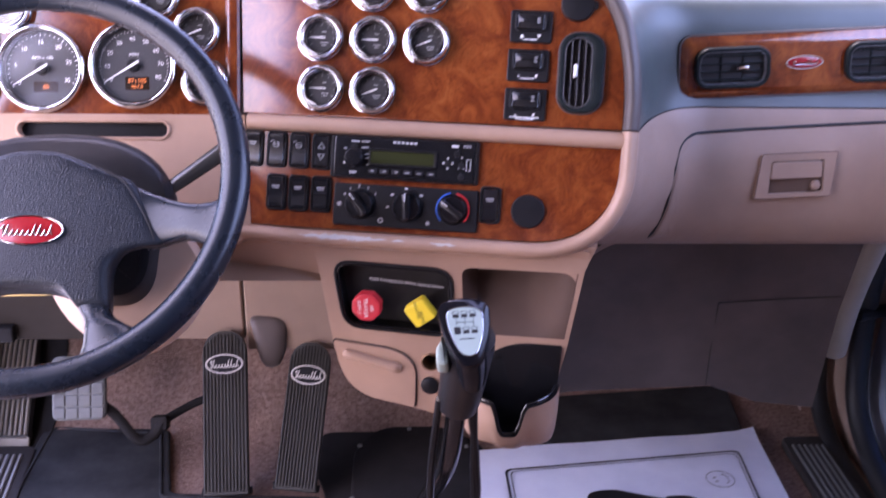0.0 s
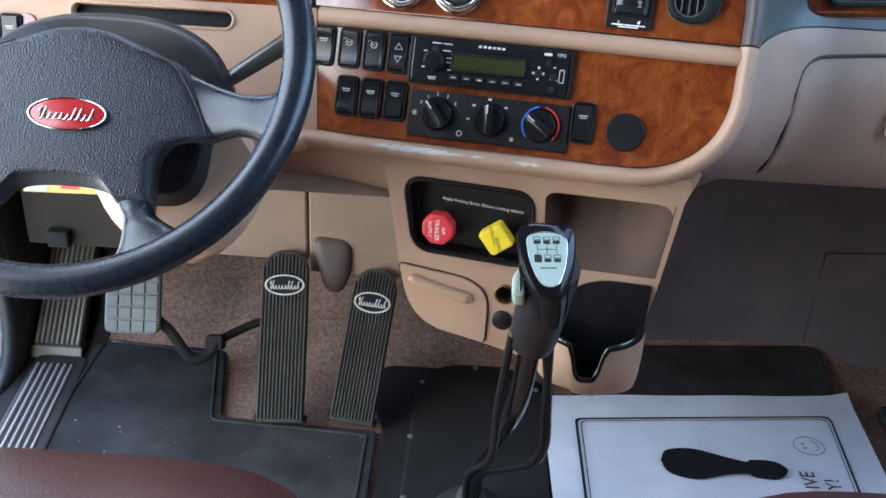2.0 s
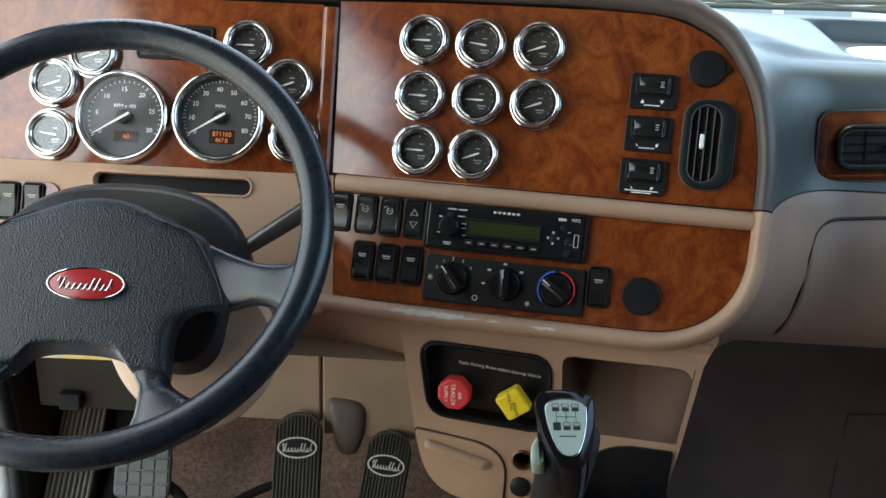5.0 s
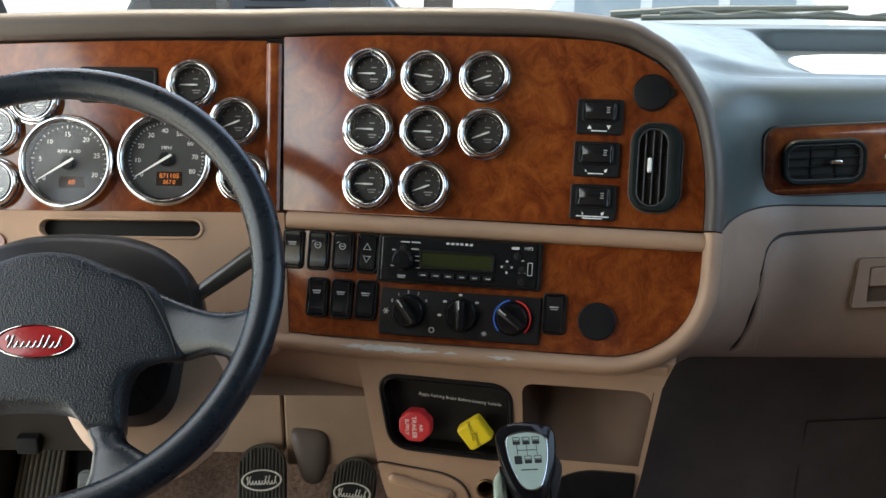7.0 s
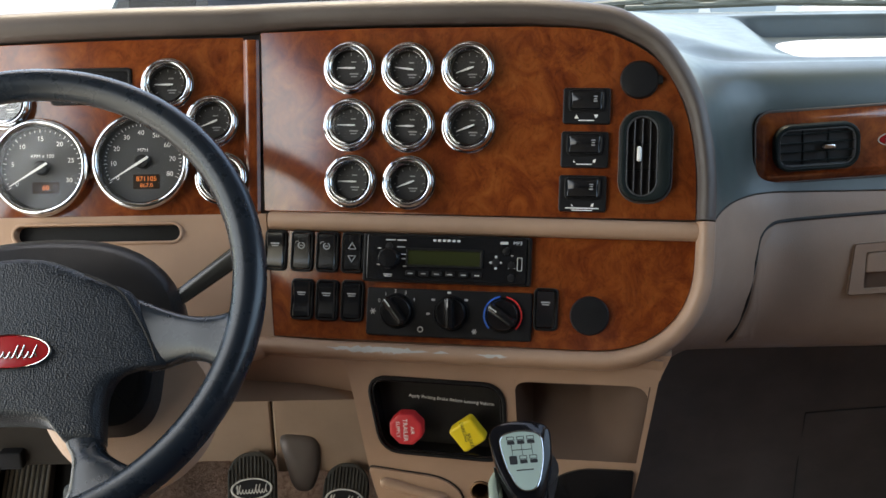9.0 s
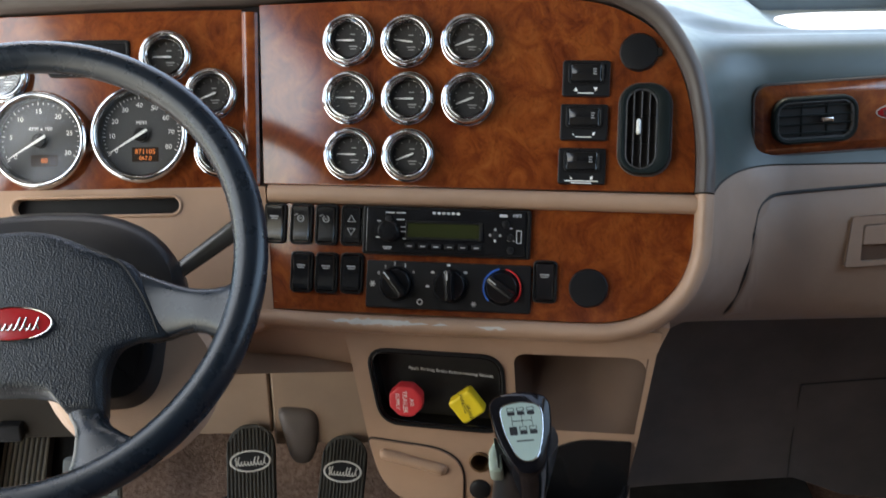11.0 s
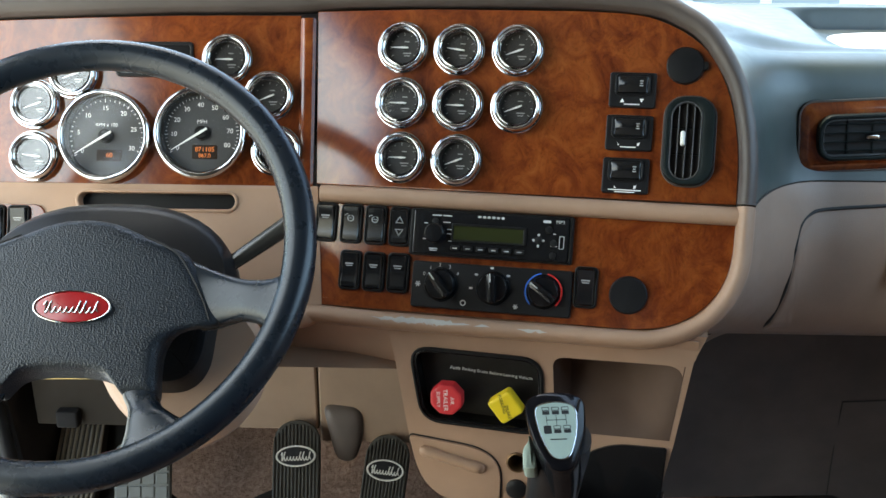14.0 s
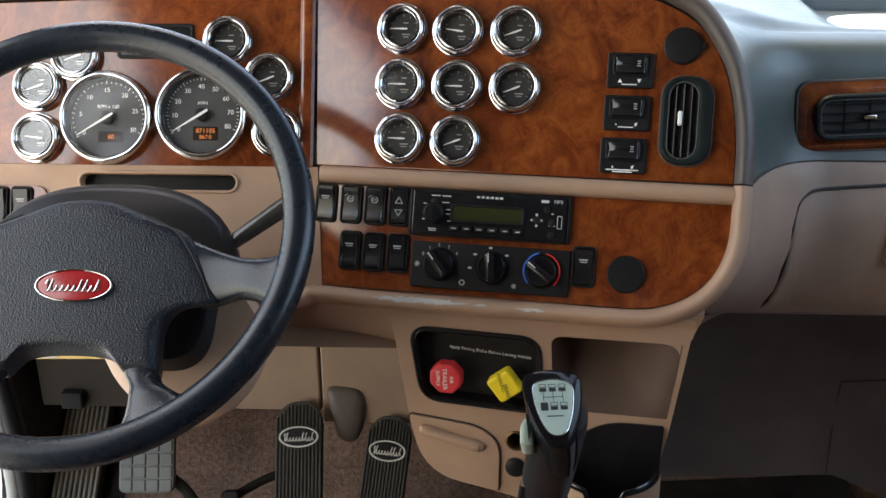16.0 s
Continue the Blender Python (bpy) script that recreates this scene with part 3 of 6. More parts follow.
bm = BM()
box(bm, 0.022, 0.010, 0.0006, (0.010, 0.001, 0.0010), 0, 0.001, LM)
part("red_band", bm, RED_MARK, wl)
bm = BM()
box(bm, 0.026, 0.016, 0.0006, (-0.030, 0, 0.0010), 0, 0.001, LM)
part("white_field", bm, SCUFF, wl)
bm = BM()
rings = []
for s, w in ((1.0, 0.0), (0.98, 0.011), (0.93, 0.0165), (0.86, 0.0200), (0.7, 0.0235), (0.5, 0.0255), (0.3, 0.0265), (0.12, 0.027)):
    rings.append([bm.verts.new((-0.098 + x * s, 1.70 - w * (1.05 - 5 * x * s), 0.245 + y * s)) for x, y in rounded([(-0.038, 0.050, 0.020), (-0.016, -0.056, 0.025), (0.014, -0.060, 0.015), (0.030, -0.02, 0.03), (0.031, 0.044, 0.025)])])
for a, b in zip(rings, rings[1:]):
    bridge(bm, a, b)
bm.faces.new(rings[-1])
part("duct_cover", bm, vinyl("grey_duct_plastic", (0.115, 0.094, 0.085), 0.45), dash, "rounded grey duct cover")

# ---- console under the centre stack ----
brake_hole = rounded([(-0.0930, 0.592, 0.022), (-0.0780, 0.5045, 0.022), (0.0620, 0.5025, 0.022), (0.0585, 0.592, 0.022)])
pocket_hole = rounded([(0.0725, 0.599, 0.014), (0.0785, 0.507, 0.006), (0.2080, 0.511, 0.003), (0.2205, 0.603, 0.024)])
cons = rounded([(-0.130, 0.635, 0), (-0.117, 0.598, 0.02), (-0.097, 0.483, 0.01), (-0.084, 0.426, 0.03), (-0.055, 0.400, 0.02), (0.019, 0.388, 0.01), (0.10, 0.372, 0.03), (0.19, 0.385, 0.03), (0.212, 0.50, 0.01), (0.228, 0.61, 0), (0.24, 0.64, 0)])
bm = BM()
plate(bm, cons, [brake_hole, pocket_hole, ellipse(0.0110, 0.0110, 0.0355, 0.461, 24)], -0.12, 0.0, K)
part("console_body", bm, BEIGE, dash, "beige moulded console below the radio")
bm = BM()
frame_prism(bm, offset(brake_hole, -0.004), brake_hole, 0.0, 0.003, 0.0014, K)
part("recess_lip", bm, BLACK, dash)
bm = BM()
prism(bm, offset(brake_hole, -0.003), -0.03, -0.022, 0, K)
part("brake_panel", bm, MATTE_BLACK, dash, "black recessed panel for the brake valves")
bm = BM()
lettering(bm, "Apply Parking Brake Before Leaving Vehicle", 0.0056, K @ at(-0.002, 0.5620, -0.0205, -2.5))
part("brake_notice", bm, WHITE_INK, dash, "white printed brake notice")
bm = BM()
frame_prism(bm, offset(brake_hole, 0.0004), offset(brake_hole, 0.0024), -0.028, 0.0006, 0.0003, K)
part("recess_wall", bm, GLOSS_BLACK, dash, "black wall of the brake valve recess")


def pocket_point(f, g, deep):
    """A point of the pocket: f across from its steep wall to its curved one, g up, deep: how much of its depth."""
    lo, hi = 0.078 + 0.130 * f, 0.0728 + 0.1470 * f
    z = 0.5078 + 0.003 * f + (0.0925 - 0.0005 * f) * g
    r, q = min(1, max(0, f / 0.10)), min(1, max(0, (1 - f) / 0.46))
    return KP(lo + (hi - lo) * g, z, 0.0002 - 0.050 * deep * r * r * (3 - 2 * r) * q * q * (3 - 2 * q))


# liner's brown includes the pocket's shade as well as its own tone
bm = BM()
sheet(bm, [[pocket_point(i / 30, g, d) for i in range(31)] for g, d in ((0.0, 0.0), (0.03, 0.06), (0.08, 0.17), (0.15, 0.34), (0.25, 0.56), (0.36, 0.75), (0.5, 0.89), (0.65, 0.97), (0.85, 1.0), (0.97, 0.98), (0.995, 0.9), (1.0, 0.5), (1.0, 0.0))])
part("pocket_liner", bm, POCKET, dash, "brown inside of the open storage pocket, darkened in colour for shade")

# ---- passenger side of the dash ----
ROWS = [((1.40, 0.555), (0.440, -0.158)), ((1.335, 0.573), (0.470, -0.150)), ((1.312, 0.60), (0.500, -0.128)), ((1.302, 0.65), (0.522, -0.09)), ((1.300, 0.70), (0.527, -0.05)), ((1.311, 0.755), (0.527, -0.022)),
        ((1.318, 0.776), (0.527, -0.006)), ((1.325, 0.792), (0.5265, 0.012)), ((1.330, 0.82), (0.5245, 0.045)), ((1.332, 0.865), (0.518, 0.085)), ((1.337, 0.890), (0.506, 0.126)), ((1.352, 0.910), (0.487, 0.160)), ((1.382, 0.917), (0.455, 0.192))]
BLEND = [0.13, 0.13, 0.13, 0.13, 0.13, 0.12, 0.11, 0.10, 0.09, 0.09, 0.10, 0.12, 0.14]
XS = [0, 0.01, 0.02, 0.035, 0.05, 0.065, 0.08, 0.10, 0.12, 0.15, 0.2, 0.26, 0.34, 0.44, 0.52, 0.60]


def pass_row(k, xs=XS):
    (y, z), (u, v) = ROWS[k]
    a = C(u, v, -0.012)
    out = []
    for dx in xs:
        x = a.x + dx
        s = min(1, dx / BLEND[k])
        s = 1 - (1 - s) ** 2.2
        out.append(Vector((x, a.y + (y - a.y) * s, a.z + (z - a.z) * s)))
    return out


def smooth_rows(rows, steps=4):
    cols = [spline([r[i] for r in rows], steps) for i in range(len(rows[0]))]
    return [[c[k] for c in cols] for k in range(len(cols[0]))]


bm = BM()
sheet(bm, smooth_rows([pass_row(k) for k in range(0, 7)]), (0, 0.012, 0))
part("glove_fascia", bm, TAUPE, dash, "taupe vinyl face round the glove box")
bm = BM()
tube(bm, [p + Vector((0, -0.0005, 0)) for p in spline(pass_row(6), 3)], 0.0010, 6)
part("pad_joint", bm, JOINT, dash, "dark joint under the grey pad")


def pass_y(x, z):
    """How far forward the passenger face lies at x, z."""
    best = None
    for k in range(len(ROWS) - 1):
        (y0, z0), (y1, z1) = ROWS[k][0], ROWS[k + 1][0]
        if z0 <= z <= z1:
            y = y0 + (y1 - y0) * (z - z0) / (z1 - z0)
            uv0, uv1 = ROWS[k][1], ROWS[k + 1][1]
            t = (z - z0) / (z1 - z0)
            a = C(uv0[0] + (uv1[0] - uv0[0]) * t, uv0[1] + (uv1[1] - uv0[1]) * t, -0.012)
            s = max(0, min(1, (x - a.x) / (BLEND[k] + (BLEND[k + 1] - BLEND[k]) * t)))
            s = 1 - (1 - s) ** 2.2
            best = a.y + (y - a.y) * s
    return best if best is not None else 1.33


# tray on the dash top in front of the passenger
def soft(t):
    t = max(0.0, min(1.0, t))
    return t * t * (3 - 2 * t)


def along(y, table):
    for (a, za), (b, zb) in zip(table, table[1:]):
        if y <= b:
            return za + (zb - za) * (y - a) / (b - a)
    return table[-1][1]


def tray_z(x, y):
    left = along(y, [(1.0, 0.938), (1.382, 0.938), (1.41, 0.942), (1.44, 0.950), (1.70, 0.955), (1.76, 0.950), (2.06, 0.926)])
    right = along(y, [(1.0, 0.917), (1.382, 0.917), (1.41, 0.922), (1.70, 0.926), (1.90, 0.926), (2.06, 0.916)])
    bowl = soft((x - 0.545 - 0.16 * max(0.0, y - 1.50)) / 0.06) * soft((y - 1.405) / 0.06) * soft((1.88 - y) / 0.014)
    return left + (right - left) * soft((x - 0.38) / 0.16) - 0.034 * bowl


FINE = [0, 0.01, 0.02, 0.035, 0.05, 0.065] + [0.08 + 0.02 * k for k in range(28)]
rows = [pass_row(k, FINE) for k in range(6, 13)]
for d in (0.01, 0.02, 0.03, 0.042, 0.055, 0.07, 0.09, 0.12, 0.16, 0.2, 0.25, 0.3, 0.35, 0.4, 0.43, 0.46, 0.478, 0.482, 0.486, 0.490, 0.494, 0.498, 0.502, 0.52, 0.56, 0.62, 0.67):
    s = soft(d / 0.05)
    rows.append([Vector((p.x, p.y + d, p.z * (1 - s) + tray_z(p.x, p.y + d) * s)) for p in rows[6]])
bm = BM()
sheet(bm, smooth_rows(rows, 3), (0.0, 0.012, -0.004))
part("passenger_pad", bm, PAD, dash, "grey padded vinyl round the side vents with a sunken tray", 70)

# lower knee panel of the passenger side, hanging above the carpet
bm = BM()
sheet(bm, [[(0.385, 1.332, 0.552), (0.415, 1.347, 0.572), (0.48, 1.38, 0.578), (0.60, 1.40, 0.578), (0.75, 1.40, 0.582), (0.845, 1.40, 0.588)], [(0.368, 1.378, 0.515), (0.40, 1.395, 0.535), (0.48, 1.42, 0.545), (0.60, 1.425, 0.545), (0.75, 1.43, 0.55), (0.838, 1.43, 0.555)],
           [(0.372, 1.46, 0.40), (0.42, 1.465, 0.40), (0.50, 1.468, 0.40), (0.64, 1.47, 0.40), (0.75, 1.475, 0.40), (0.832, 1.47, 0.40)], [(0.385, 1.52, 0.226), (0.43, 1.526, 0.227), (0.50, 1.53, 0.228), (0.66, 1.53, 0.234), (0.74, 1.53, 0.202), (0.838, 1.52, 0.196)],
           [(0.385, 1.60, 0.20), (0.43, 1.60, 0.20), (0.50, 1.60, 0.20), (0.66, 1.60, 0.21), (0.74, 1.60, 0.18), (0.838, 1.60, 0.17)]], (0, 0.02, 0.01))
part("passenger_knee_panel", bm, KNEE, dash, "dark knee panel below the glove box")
for name, line in (("panel_joint", [(0.633, 1.466, 0.421), (0.640, 1.497, 0.34), (0.648, 1.524, 0.240)]), ("panel_joint", [(0.633, 1.466, 0.421), (0.72, 1.469, 0.425), (0.828, 1.465, 0.432)])):
    bm = BM()
    tube(bm, spline([Vector(p) + Vector((0, -0.0044, 0)) for p in line], 4), 0.0010, 6)
    part(name, bm, JOINT, dash, "thin dark joint of the access cover")
bm = BM()
sheet(bm, [[(0.325, 1.285, 0.615), (0.40, 1.36, 0.595)], [(0.335, 1.35, 0.50), (0.39, 1.42, 0.50)], [(0.35, 1.44, 0.38), (0.395, 1.48, 0.38)], [(0.36, 1.52, 0.24), (0.42, 1.55, 0.24)]], (0, 0.01, 0))
part("console_flank", bm, BEIGE, dash, "beige flank of the console behind the knee panel")

bm = BM()
prism(bm, [(0.836, 0.182), (0.879, 0.118), (0.868, 0.184)], 0.0, 0.012, 0.002, basis((0, 1.60, 0), (1, 0, 0), (0, 0.2, 0.98), (0, -0.98, 0.2)) @ Matrix.Translation((0, 0, -0.04)))
part("kick_panel_tip", bm, TAUPE, dash, "pale pointed tip of the kick panel")

# moulded surround that turns round the knee panel's upper corner
arc = spline([(0.380, 1.500, 0.240), (0.377, 1.448, 0.366), (0.377, 1.417, 0.431), (0.381, 1.394, 0.479), (0.392, 1.374, 0.524), (0.416, 1.364, 0.551), (0.446, 1.364, 0.563), (0.496, 1.372, 0.566), (0.56, 1.378, 0.570)], 4)
rows = [[], [], [], [], []]
for k, p in enumerate(arc):
    t = soft((k - 12) / 12)
    out = Vector((-0.034 * (1 - t), -0.060 + 0.022 * t, 0.004 + 0.028 * t))
    for row, s in zip(rows, (1.0, 0.55, 0.14, 0.0, -0.1)):
        q = p + out * s
        row.append(q + Vector((0, {0.14: -0.004, 0.0: 0.0, -0.1: 0.03}[s] if s < 0.2 else 0.0, 0)))
bm = BM()
sheet(bm, rows)
part("panel_surround", bm, TAUPE, dash, "taupe moulded surround of the knee panel")

# ---- steering wheel ----
wheel = thing("steering_wheel", WHEEL, "dark four-spoke truck steering wheel with a red oval badge, skylight blue put into its colour", "steering wheel")
bm = BM()
tube(bm, [(0.213 * math.cos(2 * math.pi * k / 96), 0.213 * math.sin(2 * math.pi * k / 96), 0) for k in range(96)], 0.0155, 20, closed=True)
part("rim", bm, RIM_SKIN, wheel, "smooth dark rim")


def pad_outline(s=1.0):
    half = [(0.0, 0.0430), (0.028, 0.0395), (0.068, 0.0225), (0.102, 0.006), (0.116, -0.017), (0.131, -0.045), (0.139, -0.0605), (0.132, -0.0650), (0.116, -0.0672), (0.099, -0.0745), (0.089, -0.088), (0.0872, -0.106), (0.0888, -0.1285), (0.085, -0.1325), (0.060, -0.1325), (0.054, -0.129), (0.042, -0.1165), (0.022, -0.1117), (0.0, -0.111)]
    p = spline([(x, y, 0) for x, y in half], 3)
    full = [(q.x, q.y) for q in p] + [(-q.x, q.y) for q in p[::-1][1:-1]]
    cy = -0.045
    return [(x * s, cy + (y - cy) * s) for x, y in full][::-1]


bm = BM()
levels = [(1.0, 0.030), (1.0, 0.020), (0.996, 0.0150), (0.985, 0.0095), (0.968, 0.0055), (0.945, 0.0027), (0.915, 0.0010), (0.88, 0.0002), (0.8, 0), (0.65, 0), (0.45, 0), (0.25, 0), (0.08, 0)]
rings = [[bm.verts.new((x, y, -0.0115 - 0.36 * x * x - 0.55 * (y + 0.045) ** 2 - drop * (1 - 0.7 * soft((abs(x) - 0.075 * s) / 0.03)))) for x, y in pad_outline(s)] for s, drop in levels]
for a, b in zip(rings, rings[1:]):
    bridge(bm, a, b)
bm.faces.new(rings[-1])
bm.faces.new(rings[0][::-1])
part("hub_pad", bm, CHARCOAL, wheel, "grained charcoal horn pad", 60)


for side in (1, -1):
    bm = BM()
    tube(bm, [(side * x, y, -0.0125 - 0.36 * x * x - 0.55 * (y + 0.045) ** 2) for x, y in ((p.x, p.y) for p in spline([(0.060, 0.0225, 0), (0.090, 0.008, 0), (0.106, -0.012, 0), (0.122, -0.040, 0), (0.1300, -0.0600, 0)], 5))], 0.0011, 6)
    part("pad_seam", bm, BLACK_INK, wheel, "thin dark seam of the horn pad")


def web(one, two, z0, z1, thick, mirror):
    """A spoke between two edge lines running from the hub out to the rim."""
    m = BM()
    a = spline([(x, y, 0) for x, y in one], 4)
    b = spline([(x, y, 0) for x, y in two], 4)
    rows = []
    for k, (p, q) in enumerate(zip(a, b)):
        u = k / (len(a) - 1)
        zc = z0 + (z1 - z0) * u * u * (3 - 2 * u)
        row = []
        for i in range(22):
            t = 2 * math.pi * i / 22
            c = math.copysign(abs(math.cos(t)) ** 0.7, math.cos(t))
            d = p.lerp(q, 0.5 + 0.5 * c)
            far = max(0.0, (u - 0.45) / 0.55)
            d = d * (1 + max(0.0, 0.2115 / d.length - 1) * far * far * (3 - 2 * far))
            row.append(m.verts.new((d.x * mirror, d.y, zc + thick * math.copysign(abs(math.sin(t)) ** 0.75, math.sin(t)))))
        rows.append(row)
    for x, y in zip(rows, rows[1:]):
        bridge(m, x, y)
    m.faces.new(rows[0][::-1])
    m.faces.new(rows[-1])
    bmesh.ops.recalc_face_normals(m, faces=m.faces)
    return m


for side in (1, -1):
    part("spoke", web([(0.090, 0.010), (0.118, -0.0025), (0.142, -0.0135), (0.165, -0.0210), (0.184, -0.0195), (0.198, -0.006), (0.205, 0.012)],
                      [(0.120, -0.0655), (0.135, -0.0640), (0.150, -0.0605), (0.164, -0.0600), (0.176, -0.0650), (0.184, -0.082), (0.186, -0.100)], -0.034, -0.002, 0.0135, side), RIM_SKIN, wheel, "", 60)
    part("spoke", web([(0.0500, -0.118), (0.0570, -0.134), (0.0640, -0.1445), (0.0672, -0.158), (0.064, -0.173), (0.050, -0.189), (0.03, -0.203)],
                      [(0.0880, -0.115), (0.0890, -0.130), (0.0930, -0.139), (0.1020, -0.1460), (0.118, -0.151), (0.134, -0.150), (0.148, -0.146)], -0.034, -0.002, 0.0135, side), RIM_SKIN, wheel, "", 60)
bm = BM()
lathe(bm, [(0.0, 0.0), (0.85, 0.0), (0.97, -0.0006), (1.0, -0.003)], 40, Matrix.Translation((0.0035, -0.0525, -0.0085)) @ Matrix.Diagonal((0.0350, 0.0150, 1, 1)))
badge = part("badge", bm, EMBLEM_RED, wheel, "glossy red oval badge")
bm = BM()
frame_prism(bm, ellipse(0.0370, 0.0164, 0.0035, -0.0525, 40), ellipse(0.0348, 0.0149, 0.0035, -0.0525, 40), -0.0135, -0.0080, 0.0008)
part("badge_rim", bm, CHROME, badge, "chrome badge rim")
bm = BM()
squiggle(bm, -0.0215, 0.0275, -0.0585, 0.0055, 0.0115, -0.0076, 0.00065)
part("badge_mark", bm, CHROME, badge, "chrome script-like bars")
bm = BM()
tube(bm, [(-0.012, -0.092, -0.0148), (-0.006, -0.089, -0.0146), (0, -0.094, -0.0146), (0.006, -0.089, -0.0146), (0.012, -0.092, -0.0148)], 0.0012, 6)
part("horn_mark", bm, CHARCOAL, wheel)

# ---- steering column ----
col = thing("steering_column", WHEEL, "beige and black steering column shroud behind the wheel", "steering column")
bm = BM()
secs = []
for z, w, h, cx, cy in ((-0.098, 0.078, 0.072, 0.088, -0.082), (-0.110, 0.087, 0.083, 0.085, -0.080), (-0.16, 0.090, 0.082, 0.068, -0.074), (-0.22, 0.086, 0.076, 0.052, -0.063), (-0.30, 0.080, 0.066, 0.034, -0.048), (-0.36, 0.07, 0.06, 0.02, -0.035)):
    secs.append(ring(bm, [(x, y + 0.30 * max(0.0, cx + 0.03 - x) * min(1.0, max(0.0, (cy + 0.02 - y) / 0.04))) for x, y in ellipse(w, h, cx, cy, 36)], z))
for a, b in zip(secs, secs[1:]):
    bridge(bm, a, b)
bm.faces.new(secs[0])
bm.faces.new(secs[-1][::-1])
part("lower_shroud", bm, BEIGE, col, "beige lower shroud")
bm = BM()
secs = []
for z, w, h, cy in ((-0.063, 0.124, 0.074, -0.005), (-0.080, 0.131, 0.088, -0.003), (-0.12, 0.129, 0.098, -0.003), (-0.19, 0.115, 0.098, -0.012)):
    pts = [(0.006 + w * math.copysign(abs(math.cos(a)) ** 0.8, math.cos(a)), cy + (h * math.sin(a) if a < math.pi else 0.35 * h * math.sin(a))) for a in [2 * math.pi * k / 40 for k in range(40)]]
    secs.append(ring(bm, pts, z))
for a, b in zip(secs, secs[1:]):
    bridge(bm, a, b)
bm.faces.new(secs[0])
bm.faces.new(secs[-1][::-1])
part("upper_shroud", bm, BLACK, col, "black upper shroud", 60)
bm = BM()
prism(bm, rounded([(0.035, -0.110, 0.012), (0.098, -0.109, 0.016), (0.117, -0.088, 0.02), (0.120, -0.03, 0.01), (0.035, -0.03, 0.01)]), -0.125, -0.062, 0.008)
part("ignition_housing", bm, BLACK, col, "black switch housing")
bm = BM()
tube(bm, spline([(0.105, 0.010, -0.095), (0.13, 0.026, -0.09), (0.196, 0.072, -0.078)], 6), [0.0055 + 0.0004 * k for k in range(13)], 12)
part("stalk", bm, STALK, col, "glossy lever")

# ---- gauges ----
def small_gauge(angle):
    e = thing("gauge", Matrix(), "chrome-ringed round dash gauge with a white needle", "gauge", "dash gauges")
    b = BM()
    lathe(b, [(0.0298, 0.0), (0.0303, 0.002), (0.0303, 0.0065), (0.0298, 0.0082), (0.0290, 0.0084), (0.0285, 0.0072), (0.0281, 0.0072), (0.0281, 0.0105), (0.0276, 0.0135), (0.0266, 0.0160), (0.0252, 0.0170), (0.0240, 0.0168), (0.0231, 0.0156), (0.0224, 0.0136), (0.0215, 0.0122), (0.0206, 0.0118), (0.0204, 0.0126), (0.0199, 0.0129), (0.0195, 0.0122), (0.0194, 0.0105)], 48)
    part("bezel", b, CHROME, e, "polished chrome ring", 50)
    b = BM()
    lathe(b, [(0.0195, 0.0108), (0.0192, 0.0108), (0.0190, 0.0080), (0.0189, 0.0012)], 40)
    part("barrel", b, MATTE_BLACK, e, "black inner wall")
    b = BM()
    prism(b, ellipse(0.0192, 0.0192, n=40), 0.0006, 0.0030)
    part("dial", b, DIAL, e, "dark dial")
    b = BM()
    for k in range(9):
        a = radians(215 - 31 * k)
        box(b, 0.0035 if k % 4 == 0 else 0.002, 0.0007, 0.0002, (0, 0, 0), 0, 0.0002, Matrix.Translation((0.0162 * math.cos(a), 0.0162 * math.sin(a), 0.0032)) @ Matrix.Rotation(a, 4, "Z"))
    box(b, 0.010, 0.0016, 0.0002, (0.004, -0.006, 0.0032), 0, 0.0003)
    box(b, 0.007, 0.0012, 0.0002, (0.004, -0.009, 0.0032), 0, 0.0003)
    box(b, 0.006, 0.0014, 0.0002, (0.003, 0.0075, 0.0032), 0, 0.0003)
    part("markings", b, GREY_INK, e)
    b = BM()
    prism(b, [(-0.0060, -0.0008), (0.0, -0.0011), (0.0148, -0.00035), (0.0148, 0.00035), (0.0, 0.0011), (-0.0060, 0.0008)], 0.0062, 0.0070, 0, Matrix.Rotation(radians(angle), 4, "Z"))
    part("needle", b, WHITE_INK, e, "white needle")
    b = BM()
    lathe(b, [(0.0001, 0.0058), (0.0026, 0.0056), (0.0030, 0.005), (0.0030, 0.003)], 16)
    part("needle_cap", b, DIAL, e)
    b = BM()
    prism(b, ellipse(0.0193, 0.0193, n=40), 0.0106, 0.0110)
    o = part("lens", b, LENS, e, "clear lens")
    o.visible_shadow = False
    return e


GAUGES = {}


def put_gauge(m, angle):
    e = small_gauge(angle) if angle not in GAUGES else copy_thing(GAUGES[angle], m)
    GAUGES.setdefault(angle, e)
    e.matrix_world = m
    return e


for u, v, a in ((0.1230, 0.1529, 180), (0.1897, 0.1519, 173), (0.2578, 0.1525, 200), (0.1255, 0.0884, 180), (0.1931, 0.0881, 180), (0.2607, 0.0881, 202), (0.1297, 0.0251, 180), (0.1960, 0.0251, 202)):
    put_gauge(CENTRE @ at(u, v, 0.0002), a)
for u, v, a in ((-0.3330, 0.0905, 200), (-0.3326, 0.0285, 173), (-0.2880, 0.1265, 200), (-0.1053, 0.1458, 180), (-0.0550, 0.1022, 202), (-0.0448, 0.0376, 180)):
    put_gauge(CLUSTER @ at(u, v, 0.0002), a)


